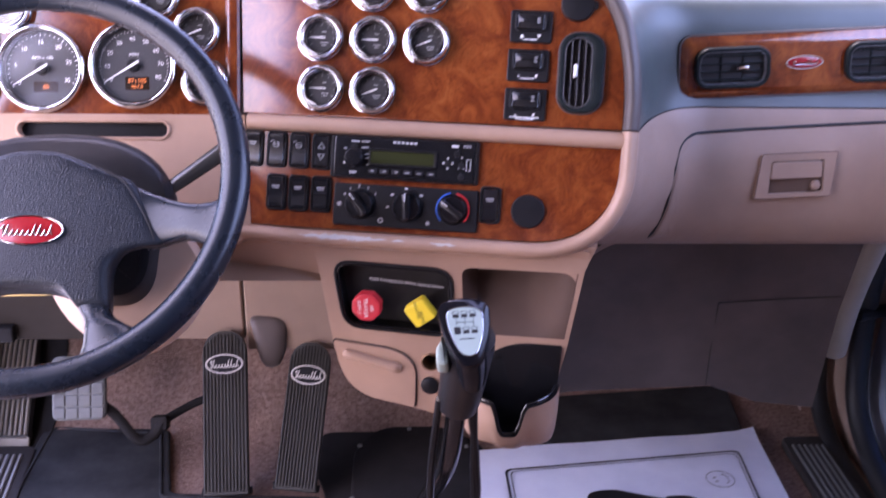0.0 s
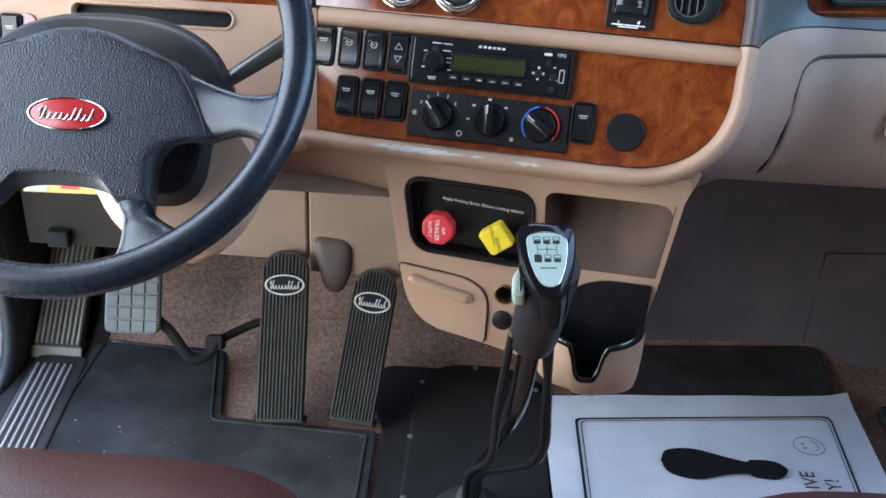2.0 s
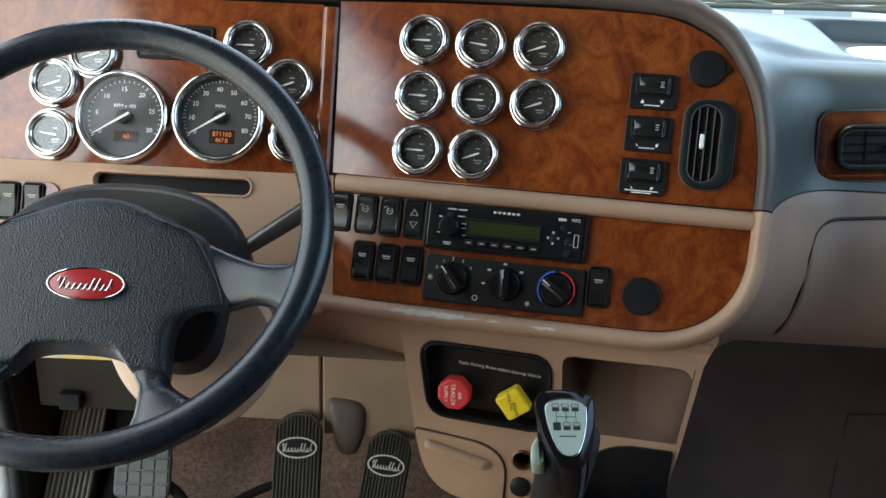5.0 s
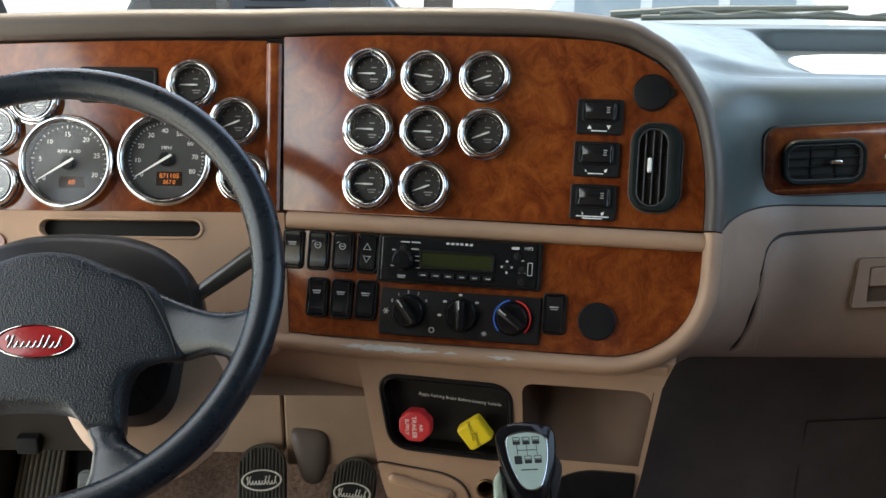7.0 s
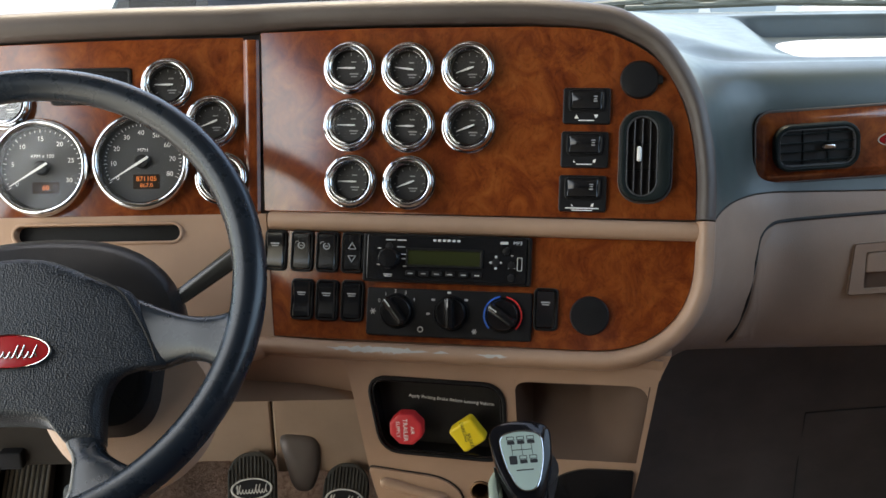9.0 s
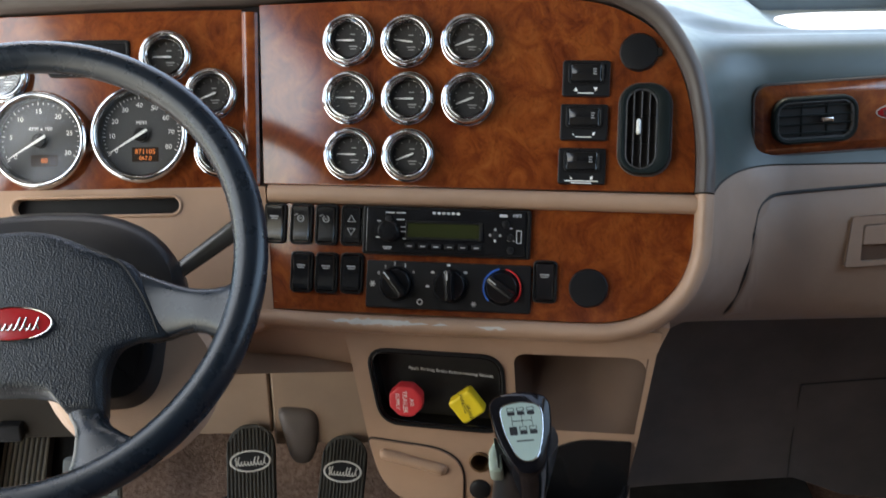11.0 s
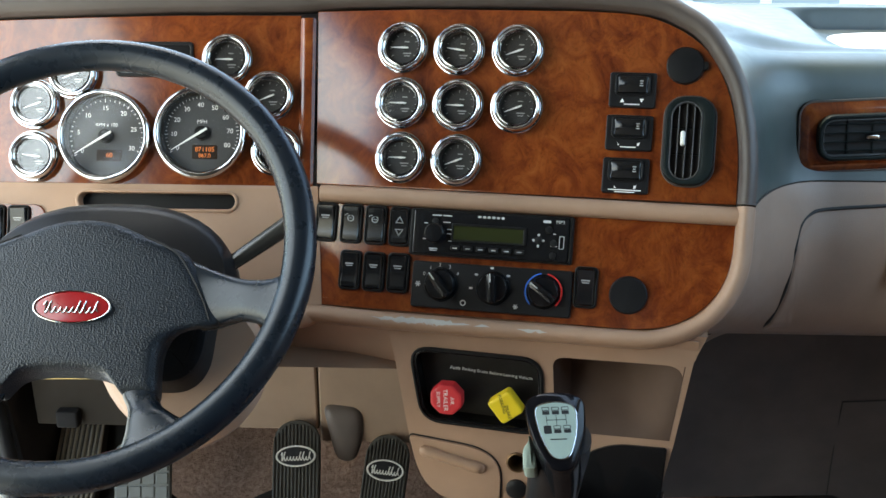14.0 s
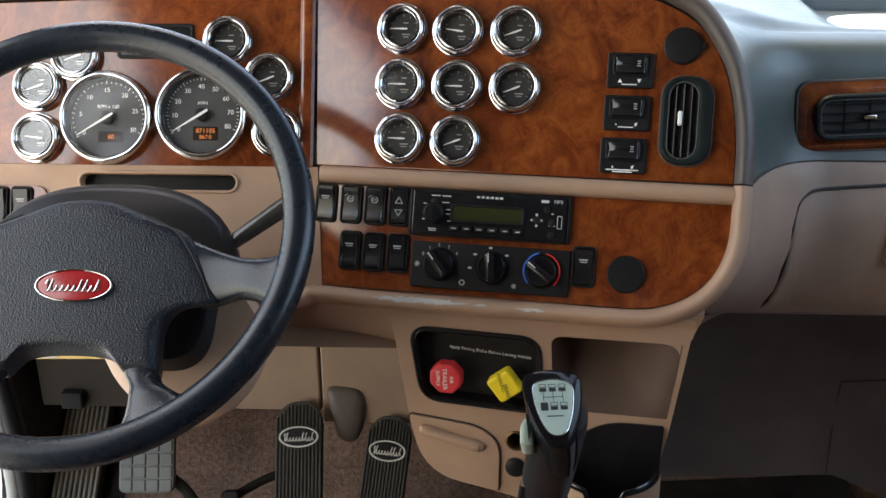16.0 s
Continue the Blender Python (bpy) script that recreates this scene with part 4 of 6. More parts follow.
def big_gauge(name, label, u, v, title, numbers, a0, a1, needle, lines):
    e = thing(name, CLUSTER @ at(u, v, 0.0002), label, "gauge", "main gauges")
    b = BM()
    lathe(b, [(0.0545, 0.0), (0.0555, 0.004), (0.0555, 0.011), (0.0548, 0.0145), (0.0536, 0.0168), (0.0520, 0.0182), (0.0502, 0.0184), (0.0487, 0.0172), (0.0476, 0.0150), (0.0470, 0.0130)], 72)
    part("bezel", b, CHROME, e, "polished chrome ring", 50)
    b = BM()
    lathe(b, [(0.0471, 0.0130), (0.0465, 0.0130), (0.0460, 0.0080), (0.0456, 0.0012)], 64)
    part("barrel", b, MATTE_BLACK, e, "black inner wall")
    b = BM()
    prism(b, ellipse(0.0456, 0.0456, n=64), 0.0006, 0.0030)
    part("dial", b, DIAL_GREY, e, "charcoal dial")
    b = BM()
    n = len(numbers)
    for k, tx in enumerate(numbers):
        a = radians(a0 + (a1 - a0) * k / (n - 1))
        lettering(b, tx, 0.0078, at(0.0335 * math.cos(a), 0.0335 * math.sin(a), 0.0033))
    for k in range((n - 1) * 5 + 1):
        a = radians(a0 + (a1 - a0) * k / ((n - 1) * 5))
        box(b, 0.0040 if k % 5 == 0 else 0.002, 0.0007, 0.0002, (0, 0, 0), 0, 0.0002, Matrix.Translation((0.0425 * math.cos(a), 0.0425 * math.sin(a), 0.0032)) @ Matrix.Rotation(a, 4, "Z"))
    lettering(b, title, 0.0060, at(0, 0.0135, 0.0033))
    part("markings", b, WHITE_INK, e, "white figures")
    b = BM()
    prism(b, rrect(0.030, 0.0165 if len(lines) > 1 else 0.013, 0.0012, 0.004, -0.0225), 0.003, 0.0036)
    lcd = part("display", b, LCD_DARK, e, "dark digital display")
    b = BM()
    for tx, y, s in lines:
        lettering(b, tx, s, at(0.004, y, 0.0039))
    part("digits", b, ORANGE_LCD, lcd, "glowing orange digits")
    b = BM()
    prism(b, [(-0.009, -0.0013), (0.0, -0.0015), (0.041, -0.0004), (0.041, 0.0004), (0.0, 0.0015), (-0.009, 0.0013)], 0.0108, 0.0116, 0, Matrix.Rotation(radians(needle), 4, "Z"))
    part("needle", b, WHITE_INK, e, "white needle")
    b = BM()
    lathe(b, [(0.0001, 0.0105), (0.0065, 0.010), (0.0080, 0.0085), (0.0083, 0.003)], 24)
    part("needle_cap", b, BLACK, e)
    b = BM()
    prism(b, ellipse(0.0472, 0.0472, n=64), 0.0136, 0.0142)
    o = part("lens", b, BIG_LENS, e, "clear lens")
    o.visible_shadow = False
    return e


big_gauge("tachometer", "large chrome-ringed tachometer reading in hundreds", -0.2482, 0.0530, "RPM x 100", ["0", "5", "10", "15", "20", "25", "30"], 212, -25, 212, [("60", -0.0225, 0.008)])
big_gauge("speedometer", "large chrome-ringed speedometer with an orange odometer", -0.1346, 0.0582, "MPH", ["0", "10", "20", "30", "40", "50", "60", "70", "80"], 212, -25, 212, [("871105", -0.0195, 0.0078), ("867.0", -0.0268, 0.0066)])
disp = thing("message_display", CLUSTER @ at(-0.1935, 0.146, 0.0), "dark rectangular message display in the wood panel", "display")
bm = BM()
frame_prism(bm, rrect(0.092, 0.042, 0.005), rrect(0.084, 0.034, 0.003), 0.0, 0.003, 0.001)
part("display_frame", bm, BLACK, disp)
bm = BM()
prism(bm, rrect(0.085, 0.035, 0.002), 0.0002, 0.0014)
part("screen", bm, GLOSS_BLACK, disp, "unlit glossy screen")


# ---- switches ----
def rocker(label="black rocker switch with a small printed symbol", mark=0):
    e = thing("rocker_switch", Matrix(), label, "switch", "rocker switches")
    b = BM()
    frame_prism(b, rrect(0.0262, 0.0462, 0.0055), rrect(0.0206, 0.0405, 0.004), 0.0, 0.0046, 0.0018)
    part("switch_frame", b, BLACK, e)
    b = BM()
    rows = []
    for y, z in ((-0.0198, 0.0030), (-0.0190, 0.0062), (-0.012, 0.0066), (0.0, 0.0048), (0.012, 0.0078), (0.0190, 0.0086), (0.0198, 0.0030)):
        rows.append([(-0.0099, y, 0.001), (-0.0097, y, z - 0.0012), (-0.0084, y, z), (0.0084, y, z), (0.0097, y, z - 0.0012), (0.0099, y, 0.001)])
    sheet(b, rows)
    part("rocker", b, GLOSS_BLACK, e, "", 40)
    b = BM()
    if mark == 0:
        box(b, 0.010, 0.0016, 0.0003, (0, 0.0075, 0.0068), 0, 0.0004)
        box(b, 0.008, 0.0012, 0.0003, (0, 0.0050, 0.0062), 0, 0.0004)
    elif mark == 1:
        frame_prism(b, ellipse(0.0040, 0.0040, 0, 0.006, 16), ellipse(0.0030, 0.0030, 0, 0.006, 16), 0.0055, 0.0071)
        box(b, 0.0036, 0.0009, 0.0003, (0, 0.006, 0.0070), 0, 0.0003)
        tube(b, [(-0.007, 0.0085, 0.0072), (-0.0062, 0.010, 0.0077), (-0.003, 0.0108, 0.0079)], 0.0004, 6)
    else:
        for s, y in ((1, 0.007), (-1, -0.007)):
            pts = [(-0.0048, y - 0.0035 * s), (0.0048, y - 0.0035 * s), (0.0, y + 0.0045 * s)]
            pin = [(-0.0037, y - 0.0028 * s), (0.0037, y - 0.0028 * s), (0.0, y + 0.0030 * s)]
            if s < 0:
                pts, pin = pts[::-1], pin[::-1]
            frame_prism(b, pts, pin, 0.0045, 0.0076)
    part("symbol", b, GREY_INK, e, "printed symbol")
    return e


ROCK = {}
for u, v, k in ((0.0445, -0.054, 0), (0.0755, -0.054, 1), (0.105, -0.054, 1), (0.1345, -0.054, 2), (0.078, -0.108, 0), (0.107, -0.108, 0), (0.1362, -0.1075, 0), (0.3515, -0.1085, 0)):
    m = CENTRE @ at(u, v, 0.0)
    if k in ROCK:
        copy_thing(ROCK[k], m)
    else:
        ROCK[k] = rocker(mark=k)
        ROCK[k].matrix_world = m
for u in (-0.377, -0.348):
    copy_thing(ROCK[0], CLUSTER @ at(u, -0.053, 0.0065))


def seat_switch(kind):
    e = thing("seat_switch", Matrix(), "square black dash switch with white arrows", "switch", "square switches")
    b = BM()
    prism(b, rrect(0.0508, 0.0392, 0.003), 0.0, 0.0045, 0.0014)
    plate_ = part("switch_plate", b, BLACK, e)
    b = BM()
    frame_prism(b, rrect(0.0385, 0.0235, 0.005, 0, 0.0055), rrect(0.0340, 0.0190, 0.004, 0, 0.0055), 0.0042, 0.0075, 0.0012)
    part("rocker_frame", b, BLACK, e)
    b = BM()
    rows = []
    for y, z in ((-0.0040, 0.0040), (-0.0035, 0.0088), (0.004, 0.0066), (0.006, 0.0064), (0.0135, 0.0078), (0.0147, 0.0072), (0.0150, 0.0040)):
        rows.append([(-0.0168, y, 0.0040), (-0.0162, y, z - 0.0008), (-0.0150, y, z), (0.0150, y, z), (0.0162, y, z - 0.0008), (0.0168, y, 0.0040)])
    sheet(b, rows)
    rock = part("rocker", b, GLOSS_BLACK, e, "glossy rocker", 40)
    for k in range(3):
        b = BM()
        box(b, 0.0042 - 0.001 * (k % 2), 0.0012, 0.0003, (0.0095, 0.0045 + 0.0026 * k, 0.0074 + 0.0001 * k), 0, 0.0003)
        part("symbol", b, GREY_INK, rock)
    for side in (-1, 1):
        b = BM()
        x = 0.0105 * side
        if kind == 0:
            pts = [(x - 0.0024, -0.0140), (x + 0.0024, -0.0140), (x, -0.0096)] if side < 0 else [(x + 0.0024, -0.0096), (x - 0.0024, -0.0096), (x, -0.0140)]
            prism(b, pts, 0.0040, 0.0049)
        else:
            prism(b, [(x - 0.0010, -0.0142), (x + 0.0012, -0.0142), (x + 0.0022 * side, -0.0102), (x - 0.0010, -0.0115)][::1], 0.0040, 0.0049)
        part("arrow", b, WHITE_INK, plate_, "white arrow mark")
    for k, w in enumerate((0.017,) if kind < 2 else (0.036, 0.022)):
        b = BM()
        box(b, w, 0.0011, 0.0003, (0, -0.0160 - 0.0022 * k, 0.0047), 0, 0.0003)
        part("caption_bar", b, WHITE_INK, plate_)
    return e


for k, (u, v) in enumerate(((0.388, 0.1125), (0.3872, 0.0650), (0.3865, 0.0175))):
    seat_switch(k).matrix_world = CENTRE @ at(u, v, 0.0)


# ---- air vents ----
VENT_BLACK = vinyl("vent_plastic", (0.010, 0.014, 0.014), 0.40, 1500.0, 0.0002, 0.2, 0.10)
SLAT = vinyl("grey_slat_plastic", (0.075, 0.075, 0.078), 0.35)


def air_vent(w, h, r, vertical, label):
    e = thing("air_vent", Matrix(), label, "air vent", "dash vents")
    iw, ih = w - (0.021 if vertical else 0.011), h - 0.011
    cx = -0.0035 if vertical else 0.0
    b = BM()
    frame_prism(b, rrect(w, h, r, n=7), rrect(iw, ih, max(r - 0.0055, 0.003), cx, 0, n=7), -0.004, 0.0100, 0.0026)
    part("vent_frame", b, VENT_BLACK, e, "rounded black surround")
    b = BM()
    frame_prism(b, rrect(iw, ih, max(r - 0.0055, 0.003), cx, 0, n=7), rrect(iw - 0.0024, ih - 0.0024, max(r - 0.0067, 0.002), cx, 0, n=7), 0.001, 0.0088, 0.0005)
    part("barrel_edge", b, SLAT, e, "thin grey edge of the opening")
    b = BM()
    prism(b, rrect(iw + 0.004, ih + 0.004, max(r - 0.003, 0.003), cx, 0, n=5), 0.0003, 0.0012)
    part("vent_back", b, BLACK_INK, e)
    count = 3 if vertical else 4
    for k in range(count):
        b = BM()
        if vertical:
            box(b, 0.0011, ih * 0.93, 0.0050, (cx - iw / 2 + iw * (k + 1) / (count + 1), 0, 0.0050), 0.0003, 0.0004)
        else:
            box(b, iw * 0.97, 0.0011, 0.0050, (0, -ih / 2 + ih * (k + 0.6) / 4.2, 0.0050), 0.0003, 0.0004)
        part("slat", b, SLAT if vertical else VENT_BLACK, e)
    for k in range(2):
        b = BM()
        if vertical:
            box(b, iw * 0.95, 0.0012, 0.002, (cx, -ih / 2 + ih * (k + 1) / 3, 0.0022), 0, 0.0004)
        else:
            box(b, 0.0012, ih * 0.95, 0.002, (-iw / 2 + iw * (k + 1) / 3, 0, 0.0022), 0, 0.0004)
        part("cross_bar", b, VENT_BLACK, e)
    b = BM()
    if vertical:
        prism(b, rrect(0.0048, 0.016, 0.0022, cx - 0.003, 0.002), 0.006, 0.0125, 0.002)
    else:
        prism(b, rrect(0.016, 0.006, 0.0028, 0.012, 0.0), 0.006, 0.0125, 0.002)
    part("vent_tab", b, WHITE_INK if vertical else CHROME, e, "pale thumb tab")
    return e


air_vent(0.054, 0.097, 0.022, True, "tall rounded black air vent with a white tab").matrix_world = CENTRE @ at(0.4520, 0.0585, 0.0)
bm = BM()
frame_prism(bm, rrect(0.0575, 0.1005, 0.0235, 0.4520, 0.0585, 7), rrect(0.054, 0.097, 0.022, 0.4520, 0.0585, 7), 0, 0.003, 0.001, CENTRE)
part("vent_trim", bm, BROW, dash)

# caps in the wood panels
cap = thing("sensor_cap", CENTRE @ at(0.4432, 0.1413, 0), "round black cap in the wood panel", "cap")
bm = BM()
lathe(bm, [(0.0205, 0.0), (0.0205, 0.004), (0.019, 0.0065), (0.012, 0.0078), (0.0001, 0.0082)], 32)
prism(bm, rounded([(0.016, -0.006, 0.002), (0.0245, -0.004, 0.002), (0.0245, 0.004, 0.002), (0.016, 0.006, 0.002)]), 0.001, 0.0055, 0.001)
part("cap_lid", bm, BLACK, cap, "matt black lid")
plug = thing("power_socket", CENTRE @ at(0.3985, -0.1135, 0), "round black socket cap in the wood panel", "socket")
bm = BM()
lathe(bm, [(0.0205, 0.0), (0.0210, 0.003), (0.0195, 0.0055), (0.0001, 0.0062)], 36)
part("cap_lid", bm, BLACK, plug, "matt black lid")

# ---- radio ----
radio = thing("radio", CENTRE @ at(0.2408, -0.0583, 0), "black truck radio with a green display", "radio")
bm = BM()
frame_prism(bm, rrect(0.187, 0.0535, 0.003), rrect(0.178, 0.0498, 0.002), 0.0, 0.006, 0.0015)
part("mounting_frame", bm, BLACK, radio)
bm = BM()
prism(bm, rrect(0.1775, 0.0495, 0.002), 0.0, 0.0085, 0.001)
face = part("faceplate", bm, GLOSS_BLACK, radio, "black faceplate")
bm = BM()
prism(bm, rrect(0.080, 0.0155, 0.001, -0.002, 0.001), 0.0084, 0.0090)
part("screen", bm, LCD, face, "unlit green display")
bm = BM()
frame_prism(bm, rrect(0.086, 0.0205, 0.002, -0.001, 0.001), rrect(0.0805, 0.016, 0.001, -0.002, 0.001), 0.0084, 0.0102, 0.0005)
part("screen_frame", bm, BLACK, face)
bm = BM()
lathe(bm, [(0.0122, 0.008), (0.0116, 0.016), (0.0098, 0.0185), (0.0001, 0.0188)], 28, at(-0.0625, -0.001))
part("volume_knob", bm, GLOSS_BLACK, face, "black volume knob")
for k in range(6):
    bm = BM()
    box(bm, 0.0105, 0.0055, 0.003, (-0.0385 + 0.0148 * k, -0.0165, 0.0092), 0.0008, 0.001)
    b = part("preset_button", bm, BLACK, face)
    bm = BM()
    box(bm, 0.0055, 0.0011, 0.0003, (-0.0385 + 0.0148 * k, -0.0168, 0.0109), 0, 0.0003)
    part("button_mark", bm, PALE_INK, b)
bm = BM()
for x, y, w in ((-0.0745, 0.010, 0.004), (-0.0745, -0.008, 0.005), (-0.050, 0.012, 0.009), (-0.0465, -0.001, 0.005), (-0.0465, 0.004, 0.006), (-0.045, -0.009, 0.004), (-0.064, -0.0185, 0.010), (-0.064, -0.0205, 0.008), (0.073, -0.004, 0.006), (0.073, -0.0075, 0.008), (0.073, 0.006, 0.003)):
    bm = BM()
    box(bm, w, 0.0010, 0.0003, (x, y, 0.0087), 0, 0.0003)
    part("printed_mark", bm, PALE_INK, face)
for k in range(2):
    bm = BM()
    box(bm, 0.0105, 0.0014, 0.0003, (-0.062 + 0.0125 * k, 0.0195, 0.0087), 0, 0.0005)
    part("printed_mark", bm, PALE_INK, face)
bm = BM()
for k in range(6):
    box(bm, 0.0038, 0.0026, 0.0003, (-0.0125 + 0.0053 * k, 0.0202, 0.0087), 0, 0.0009)
part("maker_bars", bm, PALE_INK, face, "white bars in place of the maker's mark")
bm = BM()
prism(bm, rrect(0.009, 0.003, 0.0012, 0.064, 0.0195), 0.0085, 0.0088)
part("disc_mark", bm, PALE_INK, face)
bm = BM()
lettering(bm, "MP3", 0.0055, at(0.079, 0.0195, 0.0089))
part("format_mark", bm, PALE_INK, face)
bm = BM()
for a in range(4):
    c, s = math.cos(radians(90 * a)), math.sin(radians(90 * a))
    lathe(bm, [(0.0016, 0.0085), (0.0001, 0.009)], 6, at(0.0555 + 0.0055 * c, -0.002 + 0.0062 * s))
part("arrow_marks", bm, PALE_INK, face)
bm = BM()
frame_prism(bm, rrect(0.0056, 0.0145, 0.0010, 0.0815, -0.003), rrect(0.0042, 0.0131, 0.0006, 0.0815, -0.003), 0.0085, 0.0092)
part("usb_port", bm, PALE_INK, face, "narrow upright port with a pale edge")
for x, y in ((0.0555, -0.002), (0.0725, -0.0045), (0.0665, 0.0105), (0.0725, -0.018), (-0.0635, 0.0125)):
    bm = BM()
    lathe(bm, [(0.0042, 0.008), (0.004, 0.0098), (0.0001, 0.0102)], 18, at(x, y))
    part("button", bm, BLACK, face)

# ---- climate control ----
clim = thing("climate_control", CENTRE @ at(0.2452, -0.1180, 0), "black heater control panel with three rotary knobs", "climate control")
bm = BM()
prism(bm, rrect(0.183, 0.0525, 0.003), 0.0, 0.0055, 0.0015)
cp = part("panel", bm, BLACK, clim, "matt black panel")


def rotary(x, turn, colours):
    b = BM()
    lathe(b, [(0.0195, 0.005), (0.0193, 0.0068), (0.0186, 0.0078), (0.0180, 0.0075), (0.0176, 0.006)], 40, at(x, 0.001))
    part("dial_ring", b, BLACK, cp)
    if colours:
        for mat, a0, a1 in ((BLUE, 100, 225), (RED_MARK, -45, 80)):
            b = BM()
            o = [(x + 0.0212 * math.cos(radians(a0 + (a1 - a0) * k / 16)), 0.001 + 0.0212 * math.sin(radians(a0 + (a1 - a0) * k / 16))) for k in range(17)]
            i = [(x + 0.0195 * math.cos(radians(a0 + (a1 - a0) * k / 16)), 0.001 + 0.0195 * math.sin(radians(a0 + (a1 - a0) * k / 16))) for k in range(17)]
            prism(b, o + i[::-1], 0.0085, 0.0096)
            part("colour_arc", b, mat, cp, "blue arc" if mat is BLUE else "red arc")
    b = BM()
    lathe(b, [(0.0175, 0.006), (0.0168, 0.0125), (0.0155, 0.0140), (0.0001, 0.0142)], 40, at(x, 0.001))
    k = part("knob", b, GLOSS_BLACK, cp, "black knob")
    b = BM()
    prism(b, rrect(0.010, 0.035, 0.004), 0.012, 0.0250, 0.004, at(x, 0.001, 0, turn))
    part("grip", b, GLOSS_BLACK, k)
    b = BM()
    box(b, 0.0012, 0.010, 0.0003, (0, 0.011, 0.0251), 0, 0.0004, at(x, 0.001, 0, turn))
    part("pointer", b, PALE_INK, k)


rotary(-0.057, 40, False)
rotary(0.0035, 5, False)
rotary(0.0608, 55, True)
for k in range(5):
    a = radians((150, 124, 96, 67, 37)[k])
    bm = BM()
    lettering(bm, "01234"[k], 0.0056, at(-0.057 + 0.0235 * math.cos(a), 0.0008 + 0.0222 * math.sin(a), 0.0058))
    part("fan_mark", bm, PALE_INK, cp)
for a in (42, 93, 141, 184):
    bm = BM()
    box(bm, 0.0042, 0.0024, 0.0003, (0.002 + 0.0240 * math.cos(radians(a)), 0.001 + 0.0224 * math.sin(radians(a)), 0.0057), 0, 0.0009)
    part("vent_mark", bm, PALE_INK, cp)
bm = BM()
frame_prism(bm, ellipse(0.0034, 0.0034, -0.030, -0.018, 12), ellipse(0.0022, 0.0022, -0.030, -0.018, 12), 0.0054, 0.0059)
part("ring_mark", bm, PALE_INK, cp)
for x, y, w in ((-0.084, 0.0, 0.007), (0.030, -0.018, 0.006)):
    bm = BM()
    for a in range(0, 180, 60):
        box(bm, w, 0.0010, 0.0003, (0, 0, 0.0057), 0, 0.0003, at(x, y, 0, a))
    part("star_mark", bm, PALE_INK, cp)

# ---- brake valve knobs ----
def valve_knob(name, label, mat, outline, u, z, turn, text):
    e = thing(name, CONSOLE @ at(u, z, -0.022), label, "valve knob", "air brake knobs")
    b = BM()
    lathe(b, [(0.0075, 0.0), (0.0065, 0.004), (0.0055, 0.016), (0.0085, 0.022)], 20)
    part("stem", b, mat if name == "parking_brake_knob" else BLACK, e)
    b = BM()
    m = at(0, 0, 0, turn)
    prism(b, outline, 0.018, 0.032, 0.003, m)
    part("knob", b, mat, e)
    b = BM()
    for tx, x, y, s, r in text:
        lettering(b, tx, s, m @ at(x, y, 0.0323, r))
    part("lettering", b, WHITE_INK if mat is RED else BLACK_INK, e)
    return e


octo = rounded([(0.0205 * math.cos(radians(22.5 + 45 * k)), 0.0205 * math.sin(radians(22.5 + 45 * k)), 0.002) for k in range(8)], 2)
valve_knob("trailer_air_knob", "red octagonal trailer air supply knob", RED, octo, -0.049, 0.5353, 0,
           [("TRAILER", -0.0005, 0.0, 0.0075, -88), ("AIR", 0.0075, 0.0, 0.0062, -88), ("SUPPLY", -0.009, 0.0, 0.0062, -88)])
valve_knob("parking_brake_knob", "yellow square parking brake knob turned on its corner", YELLOW, rrect(0.0318, 0.0318, 0.0045), 0.0212, 0.5335, 38,
           [("PARKING", 0.0, 0.006, 0.0058, -110), ("BRAKE", -0.0, -0.006, 0.0058, -110)])

# ---- console door, cup holder and sockets ----
bm = BM()
door = rounded([(-0.096, 0.481, 0.006), (-0.083, 0.428, 0.03), (-0.055, 0.4015, 0.02), (0.0155, 0.391, 0.006), (0.0165, 0.455, 0.02), (-0.008, 0.474, 0.02)], 4)
prism(bm, door, 0.0005, 0.0035, 0.0006, CONSOLE)
cdoor = part("console_door", bm, BEIGE, dash, "small beige access door with a ridge handle")
bm = BM()
tube(bm, [KP(-0.075 + 0.067 * k / 10, 0.4635 - 0.0145 * k / 10, 0.0045) for k in range(11)], [0.0062, 0.0075] + [0.0066] * 7 + [0.0080, 0.0066], 14, flat=1.0)
part("ridge_handle", bm, BEIGE, cdoor)
for u, z in ((-0.0755, 0.4630), (-0.0090, 0.4492)):
    bm = BM()
    lathe(bm, [(0.0072, 0.0035), (0.0066, 0.0070), (0.0046, 0.0085), (0.0001, 0.0090)], 16, CONSOLE @ at(u, z))
    part("boss", bm, BEIGE, cdoor)
bm = BM()
frame_prism(bm, offset(door, -0.0018), offset(door, -0.0002), 0.0002, 0.0008, 0, CONSOLE)
part("door_gap", bm, BLACK_INK, dash)
for k, (z, mat) in enumerate(((0.461, SOCKET), (0.4255, BLACK))):
    s = thing("power_socket", CONSOLE @ at(0.0355, z, 0), "round socket in the console" if k else "open steel power socket in the console", "socket")
    bm = BM()
    lathe(bm, [(0.0125, 0.0), (0.0128, 0.0025), (0.0108, 0.0032), (0.0098, 0.001), (0.0095, -0.03), (0.0001, -0.03)] if not k else [(0.0125, 0.0), (0.0122, 0.003), (0.010, 0.0045), (0.0001, 0.005)], 28)
    part("socket_ring", bm, mat, s)

